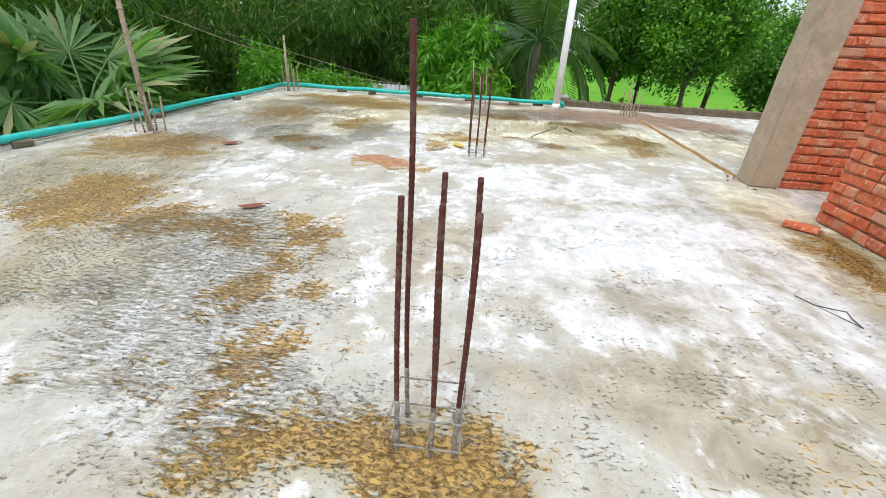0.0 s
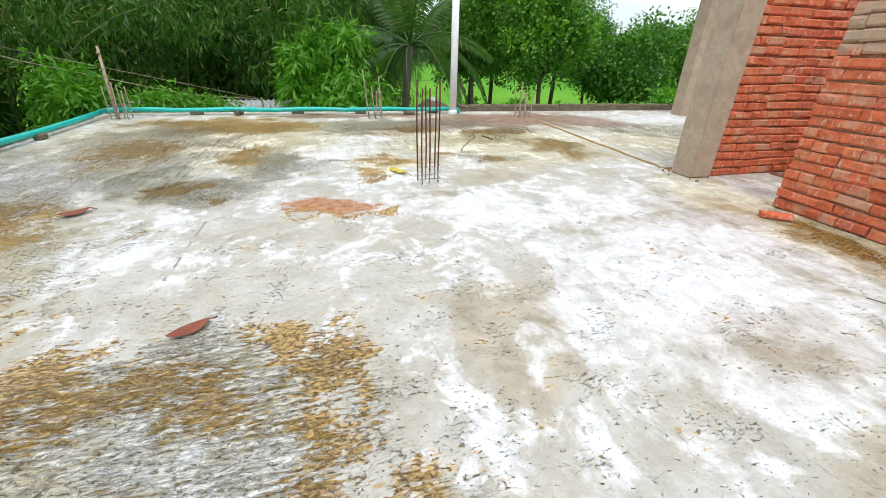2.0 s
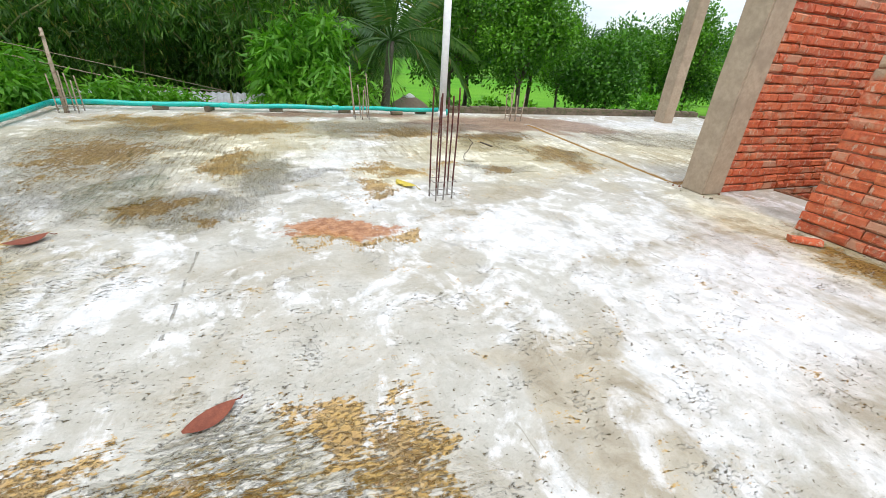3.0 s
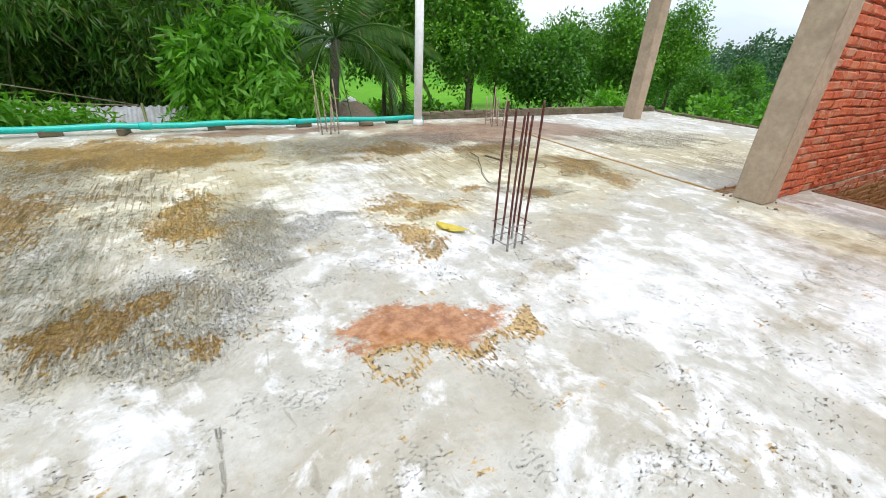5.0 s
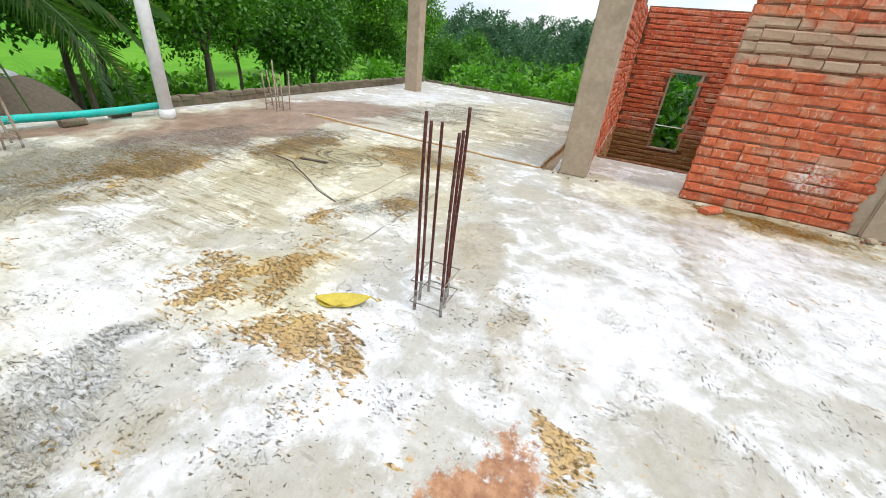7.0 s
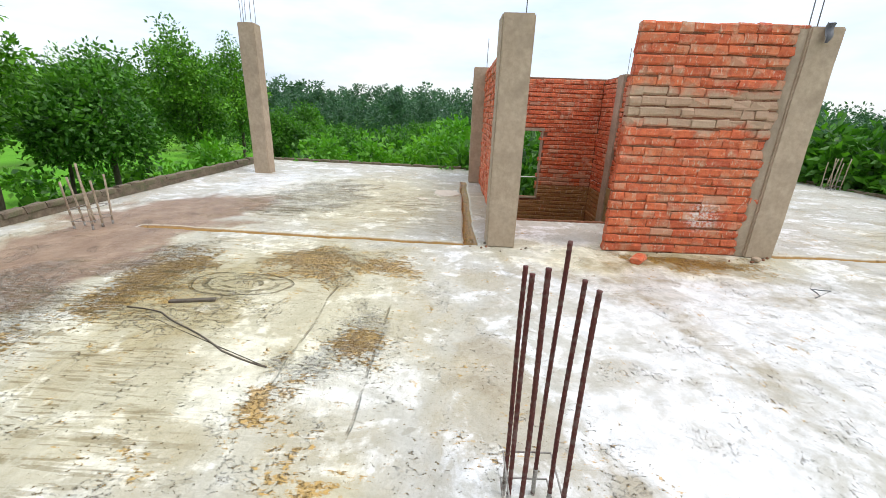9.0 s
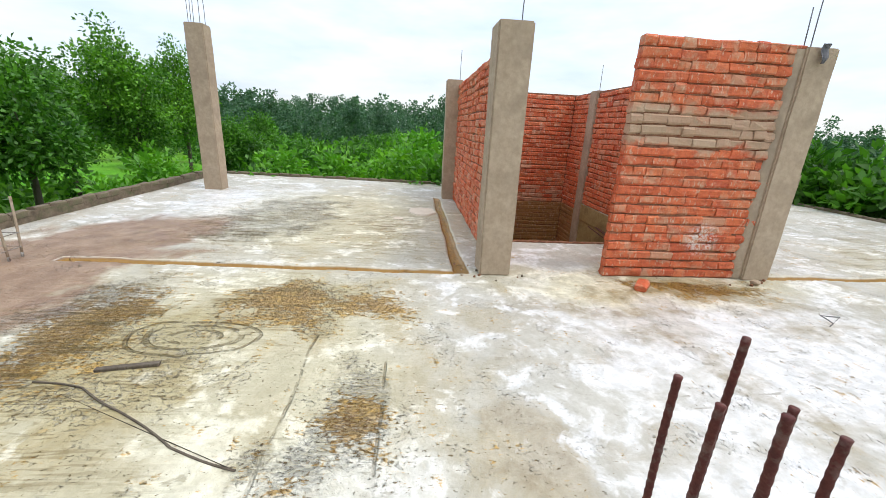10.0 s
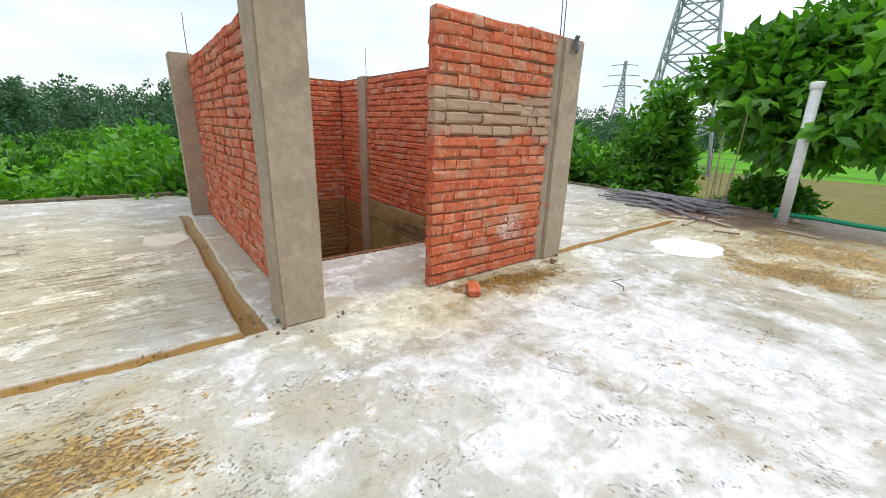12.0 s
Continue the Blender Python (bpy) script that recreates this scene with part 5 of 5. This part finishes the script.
# bamboo clumps
def bamboo(loc, seed, label, n=26, height=9.0):
    t = thing("bamboo_clump", loc, label, "bamboo", "bamboo clumps")
    g = np.random.default_rng(seed)
    chunks, cents = [], []
    for k in range(n):
        a, r = g.uniform(0, 2 * np.pi), g.uniform(0.1, 0.9)
        b = np.array([r * math.cos(a), r * math.sin(a), 0])
        h = height * g.uniform(0.7, 1.1)
        out = np.array([math.cos(a), math.sin(a), 0]) * g.uniform(1.2, 3.4)
        ss = np.linspace(0, 1, 9)[:, None]
        pts = b + np.array([0, 0, h]) * (ss - 0.22 * ss ** 3) + out * ss ** 2.4
        chunks.append(tube_arrays(pts, np.linspace(0.045, 0.008, 9), 6, False))
        for s in g.uniform(0.22, 1.0, 15):
            q = b + np.array([0, 0, h]) * (s - 0.22 * s ** 3) + out * s ** 2.4
            cents.append(q + g.normal(size=3) * np.array([0.35, 0.35, 0.25]))
    for c in chunks:
        part("culm", quads_mesh("culm", *c, M_CULM, True), None, t)
    part("foliage", quads_mesh("foliage", *leaves(cents, 0.55, 60, 0.26, 0.04, 0.2, 0.9, seed), M_BAMBOO), None, t)
    return t


bam = bamboo((-6.4, 17.4, GZ), 3, "dense bamboo clump with drooping leaves")
scatter(bam, [(-9.6, 13.2, 1.05, 70), (-2.6, 16.9, 1.1, 140), (-10.6, 8.6, 1.0, 200), (-0.2, 18.8, 1.1, 260), (-9.0, 19.0, 1.2, 20), (-4.6, 18.5, 1.15, 310)])

# bright lance-leaved tree behind the pipe
lance = tree("lance_leaved_tree", (-1.0, 13.2, GZ), 5, 2.2, 1.5, 2.5, 3.7, 210, 60, (0.30, 0.07), M_LEAF_LT, "bright green tree with long drooping leaves", 0.10, 71, 0.42, 0.3, 0.7)


scatter(lance, [(-3.9, 12.3, 0.66, 50), (-6.6, 12.6, 0.8, 130), (-5.4, 12.4, 0.7, 220), (-2.6, 12.5, 0.62, 310)])

# palms
def frond_arrays(length, seed, droop=1.0, width=0.55, leaflets=44):
    """A feather palm frond along +x: rachis and hanging leaflets."""
    g = np.random.default_rng(seed)
    ss = np.linspace(0, 1, 14)
    rach = np.stack([length * (ss - 0.18 * droop * ss ** 2), np.zeros(14), length * (0.42 * ss - 0.75 * droop * ss ** 2)], -1)
    chunks = [tube_arrays(rach, np.linspace(0.035, 0.006, 14), 5, False)]
    vs = []
    for k in range(leaflets):
        s = 0.16 + 0.84 * k / leaflets
        p = np.array([np.interp(s, ss, rach[:, i]) for i in range(3)])
        L = width * (math.sin(math.pi * min(1, s * 0.86 + 0.12)) ** 0.7 + 0.1)
        for sg in (-1, 1):
            d = np.array([0.45, sg * 0.8, -0.42 - 0.2 * g.random()])
            d /= np.linalg.norm(d)
            sd = np.array([0.75, 0, 0.4]) * 0.025
            vs += [p - sd, p + d * L * 0.5 - sd * 1.3, p + d * L + np.array([0, 0, -0.12 * L]), p + d * L * 0.5 + sd * 1.3]
    chunks.append((np.array(vs), np.arange(len(vs)).reshape(-1, 4)))
    return join_arrays(chunks)


def coconut(loc, height, label, n=16, seed=4, length=2.9, scale=1.0):
    t = thing("coconut_palm", loc, label, "palm", "palms round the house")
    zs = np.linspace(0, 1, 12)
    tube("trunk", np.stack([0.25 * zs ** 2, 0.1 * np.sin(zs * 3), height * zs], -1), np.linspace(0.17, 0.11, 12), M_PALMBARK, t, 10)
    shapes = [quads_mesh("frond", *frond_arrays(length, seed + i, d, 0.5 * length / 2.9), M_FROND) for i, d in enumerate((0.55, 0.85, 1.15))]
    g = np.random.default_rng(seed)
    for k in range(n):
        lift = g.uniform(-28, 42)
        part("frond", shapes[0 if lift > 25 else (1 if lift > 5 else 2)], None, t, "", Matrix.Translation((0.25, 0.1 * math.sin(3), height)) @ pose(0, 0, 0, g.uniform(-15, 15), -lift, k * 360 / n + g.uniform(-12, 12)))
    return t


coconut((0.95, 14.5, GZ), 4.9, "coconut palm with arching fronds behind the roof", 24, 4, 3.3)
coconut((0.2, 20.0, GZ), 6.8, "taller coconut palm among the trees", 15, 9)


def fan_arrays(r, blades=34, seed=0, petiole=1.1):
    chunks = [tube_arrays(np.array([(0, 0, 0), (petiole * 0.5, 0, 0.05), (petiole, 0, 0.0)]), [0.03, 0.024, 0.018], 5, False)]
    g = np.random.default_rng(seed)
    vs = []
    for k in range(blades):
        a = radians(-145 + 290 * k / (blades - 1))
        d = np.array([math.cos(a), math.sin(a), -0.12 + 0.1 * math.cos(k * 3.1)])
        sd = np.array([-math.sin(a), math.cos(a), 0]) * r * 0.042
        L = r * g.uniform(0.85, 1.05) * (0.75 + 0.25 * math.cos(a / 2))
        o = np.array([petiole, 0, 0])
        ridge = np.array([0, 0, 0.03])
        vs += [o, o + d * L * 0.62 + sd + ridge * (1 if k % 2 else -1), o + d * L + np.array([0, 0, -0.10 * L]), o + d * L * 0.62 - sd - ridge * (1 if k % 2 else -1)]
    chunks.append((np.array(vs), np.arange(len(vs)).reshape(-1, 4)))
    return join_arrays(chunks)


def fan_palm(loc, height, label, n=20, seed=3, r=1.0):
    t = thing("fan_palm", loc, label, "palm", "palms round the house")
    tube("trunk", [(0, 0, 0), (0.03, 0, height * 0.5), (0, 0.02, height)], [0.22, 0.18, 0.16], M_PALMBARK, t, 10)
    shapes = [quads_mesh("fan_leaf", *fan_arrays(r, 34, seed + i), M_FAN) for i in range(3)]
    g = np.random.default_rng(seed)
    for k in range(n):
        lift = g.uniform(-25, 75)
        part("fan_leaf", shapes[k % 3], None, t, "", Matrix.Translation((0, 0, height)) @ pose(0, 0, 0, 0, 0, k * 137.5) @ pose(0, 0, 0, 0, -lift, 0) @ pose(0, 0, 0, g.uniform(-30, 30), 0, 0))
    return t


fan_palm((-7.3, 6.6, GZ), 3.3, "young fan palm with spiky pale green leaves", 22, 3, 1.15)
fan_palm((-8.3, 4.6, GZ), 2.7, "young fan palm with spiky pale green leaves", 20, 8, 1.15)

# straw stack
st = thing("straw_stack", (3.1, 19.5, GZ), "brown straw stack with a pale cap beside the house", "straw stack")
sv, sq = [], []
prof = [(1.9, 0.0), (1.95, 0.5), (1.8, 1.1), (1.5, 1.7), (1.1, 2.2), (0.66, 2.6), (0.28, 2.82), (0.03, 2.9)]
for i, (r, z) in enumerate(prof):
    for k in range(28):
        a = 2 * math.pi * k / 28
        rr = r * (1 + 0.10 * noise.noise((math.cos(a) * 2, math.sin(a) * 2, z)) + 0.05 * noise.noise((math.cos(a) * 7, math.sin(a) * 7, z * 3)))
        sv.append((rr * math.cos(a), rr * math.sin(a), z))
for i in range(len(prof) - 1):
    for k in range(28):
        sq.append((i * 28 + k, i * 28 + (k + 1) % 28, (i + 1) * 28 + (k + 1) % 28, (i + 1) * 28 + k))
part("straw_body", quads_mesh("straw_body", sv, sq, M_STRAW, True), None, st)
tube("cap", [(0, 0, 2.78), (0.02, 0, 2.88), (0, 0.01, 2.97)], [0.34, 0.2, 0.04], M_LIMEPATCH, st, 10, "pale plastic cap")

# tin-roofed house behind the bamboo
hs = thing("tin_roofed_house", (-4.2, 14.3, GZ - 0.15), "low house with a corrugated tin roof behind the trees", "house")
b = bmesh.new()
box(b, -3.2, 3.2, -1.4, 1.4, 0, 2.3)
part("wall", b, M_WALLP, hs)
for sg in (-1, 1):
    nx = 180
    xs_ = np.linspace(-3.5, 3.5, nx)
    vv = []
    for x in xs_:
        dz = 0.02 * math.sin(x * 2 * math.pi / 0.076 * 0.5)
        vv += [(x, 0, 3.5 + dz), (x, sg * 1.9, 2.15 + dz)]
    qq = [(2 * i, 2 * i + 1, 2 * i + 3, 2 * i + 2) for i in range(nx - 1)]
    part("roof", quads_mesh("roof", vv, qq, M_TIN), None, hs, "weathered corrugated tin roof")

# trees to the south
big = tree("big_leaved_tree", (2.45, -5.3, GZ), 6, 3.0, 2.0, 1.35, 5.75, 250, 34, (0.33, 0.17), M_BROAD, "large-leaved tree spreading over the slab edge", 0.10, 91, 0.42, 0.7, 0.25, lean=(-0.3, 0.3), lumps=11)
tree("conical_leafy_tree", (5.45, -5.0, GZ), 6, 1.35, 1.4, 3.6, 4.1, 230, 50, (0.25, 0.11), M_BROAD, "conical leafy tree just beyond the slab", 0.09, 97, 0.40, 0.5, -0.1, cone=0.62)
scatter(big, [(3.1, -5.3, 0.56, 140)])
scatter(bush_a, [(4.1, -5.6, 0.62, 33), (6.9, -5.4, 0.72, 210)])
pond = []
for k in range(40):
    a = 2 * math.pi * k / 40
    rr = 1 + 0.2 * noise.noise((math.cos(a) * 1.5, math.sin(a) * 1.5, 4))
    pond.append((-2 + 26 * rr * math.cos(a), -44 + 17 * rr * math.sin(a), GZ + 0.03))
tagged(new("water", mesh_of("water", pond, [tuple(range(40))], M_WATER)), "muddy brown pond among the fields", "pond", kind="structure")


# lattice pylons
def pylon(loc, height, base, label, turn, r):
    t = thing("lattice_pylon", loc, label, "pylon", "power pylons")
    t.rotation_euler = (0, 0, radians(turn))
    levels = [0]
    while levels[-1] < height * 0.95:
        levels.append(levels[-1] + max(height * 0.05, (1 - levels[-1] / height) * height * 0.13))
    levels = [z for z in levels if z < height]

    def half(z):
        return base / 2 * (1 - 0.88 * min(1, z / (height * 0.8)))

    for sx, sy in ((1, 1), (1, -1), (-1, 1), (-1, -1)):
        tube("leg", [(sx * half(z), sy * half(z), z) for z in levels], r, M_STEEL, t, 4, smooth=False)
    for face in range(4):
        chunks = []
        for z0, z1 in zip(levels[:-1], levels[1:]):
            h0, h1 = half(z0), half(z1)
            ends = [((-h0, -h0), (h1, -h1)), ((h0, -h0), (-h1, -h1)), ((-h1, -h1), (h1, -h1))]
            for i, ((ax, ay), (bx, by)) in enumerate(ends):
                za, zb = (z0, z1) if i < 2 else (z1, z1)
                ca, sa = [(1, 0), (0, 1), (-1, 0), (0, -1)][face]
                chunks.append(tube_arrays([(ax * ca - ay * sa, ax * sa + ay * ca, za), (bx * ca - by * sa, bx * sa + by * ca, zb)], r * 0.6, 4, False))
        part("bracing", quads_mesh("bracing", *join_arrays(chunks), M_STEEL), None, t)
    for k, zf in enumerate((0.68, 0.80, 0.92)):
        L = base * (0.95 - 0.15 * k)
        z = height * zf
        tube("cross_arm", [(-L, 0, z + 0.1), (0, 0, z + 0.6), (L, 0, z + 0.1)], r * 0.8, M_STEEL, t, 4, smooth=False)
    return t


pylon((24.0, -50.0, GZ), 40, 9.0, "tall galvanised lattice power pylon", 20, 0.16)
pylon((98.0, -165.0, GZ), 34, 8.0, "distant galvanised lattice power pylon", 35, 0.22)


# distant woods
def far_woods(name, spots, label, leaf, per, crown, mat=M_FAR, seed=5):
    g = np.random.default_rng(seed)
    cents = []
    for x, y, h, wdt in spots:
        for k in range(crown):
            a, rr, zz = g.uniform(0, 6.28), g.random() ** 0.5, g.random()
            taper = math.sin(math.pi * (0.12 + 0.8 * zz)) ** 0.7
            cents.append((x + rr * wdt * taper * math.cos(a), y + rr * wdt * taper * math.sin(a), GZ + h * (0.06 + 0.9 * zz)))
    ob = new(name, quads_mesh(name, *leaves(cents, leaf * 1.4, per, leaf, leaf * 0.7, 0.4, 0, seed), mat))
    return tagged(ob, label, "woods", kind="stuff")


def belt(a0, a1, r0, r1, n, h0, h1, seed, wd=(2.0, 4.5)):
    g = np.random.default_rng(seed)
    out = []
    for k in range(n):
        a = radians(g.uniform(a0, a1))
        r = g.uniform(r0, r1)
        out.append((r * math.cos(a), 4 + r * math.sin(a), g.uniform(h0, h1), g.uniform(*wd)))
    return out


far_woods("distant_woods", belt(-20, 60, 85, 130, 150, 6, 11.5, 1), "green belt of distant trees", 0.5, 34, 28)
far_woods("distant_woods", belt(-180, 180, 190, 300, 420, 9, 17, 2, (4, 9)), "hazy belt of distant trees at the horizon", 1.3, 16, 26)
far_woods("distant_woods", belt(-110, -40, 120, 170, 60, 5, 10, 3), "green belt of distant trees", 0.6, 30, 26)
far_woods("distant_woods", belt(-18, 36, 38, 65, 36, 2.6, 4.4, 6, (1.5, 3.0)), "green belt of trees beyond the fields", 0.28, 40, 34, M_LEAF_DK)
far_woods("distant_undergrowth", belt(20, 75, 13, 30, 60, 0.7, 1.8, 4, (0.6, 1.4)), "low undergrowth between the trees", 0.35, 22, 12, M_LEAF, 8)

# slack line across the trees
t = thing("slack_line", (-8.4, 9.9, 1.67), "thin slack line hanging between the trees", "line")
tube("strand", [(0, 0, 0), (0.96, 1.94, -0.66), (3.5, 3.2, -1.42), (5.2, 3.9, -1.6)], 0.012, M_BAMBOO_BAR, t, 5)
for e in ((0, 0), (5.2, 3.9)):
    tube("stake", [(e[0], e[1], -5.0), (e[0], e[1], 0.02 if e[0] == 0 else -1.55)], 0.03, M_CULM, t, 6)


def banana(loc, label, seed=2):
    t = thing("banana_plant", loc, label, "banana plant")
    tube("stem", [(0, 0, 0), (0.03, 0, 1.2), (0, 0.02, 2.3)], [0.14, 0.12, 0.08], M_CULM, t, 10)
    g = np.random.default_rng(seed)
    for k in range(8):
        L, W = g.uniform(1.3, 1.8), g.uniform(0.32, 0.42)
        lift = g.uniform(0.15, 0.9)
        vs, fs = [], []
        for i in range(13):
            s = i / 12
            wd = W * 0.5 * math.sin(math.pi * min(1, s * 0.92 + 0.06)) ** 0.6
            p = (L * s, 0, L * (lift * s - (0.55 + lift) * s * s))
            vs += [(p[0], -wd, p[2] - 0.25 * wd + 0.02 * math.sin(i * 2.1)), p, (p[0], wd, p[2] - 0.25 * wd + 0.02 * math.cos(i * 2.7))]
        for i in range(12):
            j = 3 * i
            fs += [(j, j + 1, j + 4, j + 3), (j + 1, j + 2, j + 5, j + 4)]
        leaf = part("banana_leaf", mesh_of("banana_leaf", vs, fs, M_YELLOW if k == 5 else M_LEAF_LT, True), None, t, "yellowed drooping leaf" if k == 5 else "", Matrix.Translation((0, 0, 2.25)) @ pose(0, 0, 0, 0, 0, 180 + 45 * k + g.uniform(-12, 12)))
    return t


banana((11.2, 8.3, GZ + 0.3), "banana plant with one yellow leaf beyond the kerb")
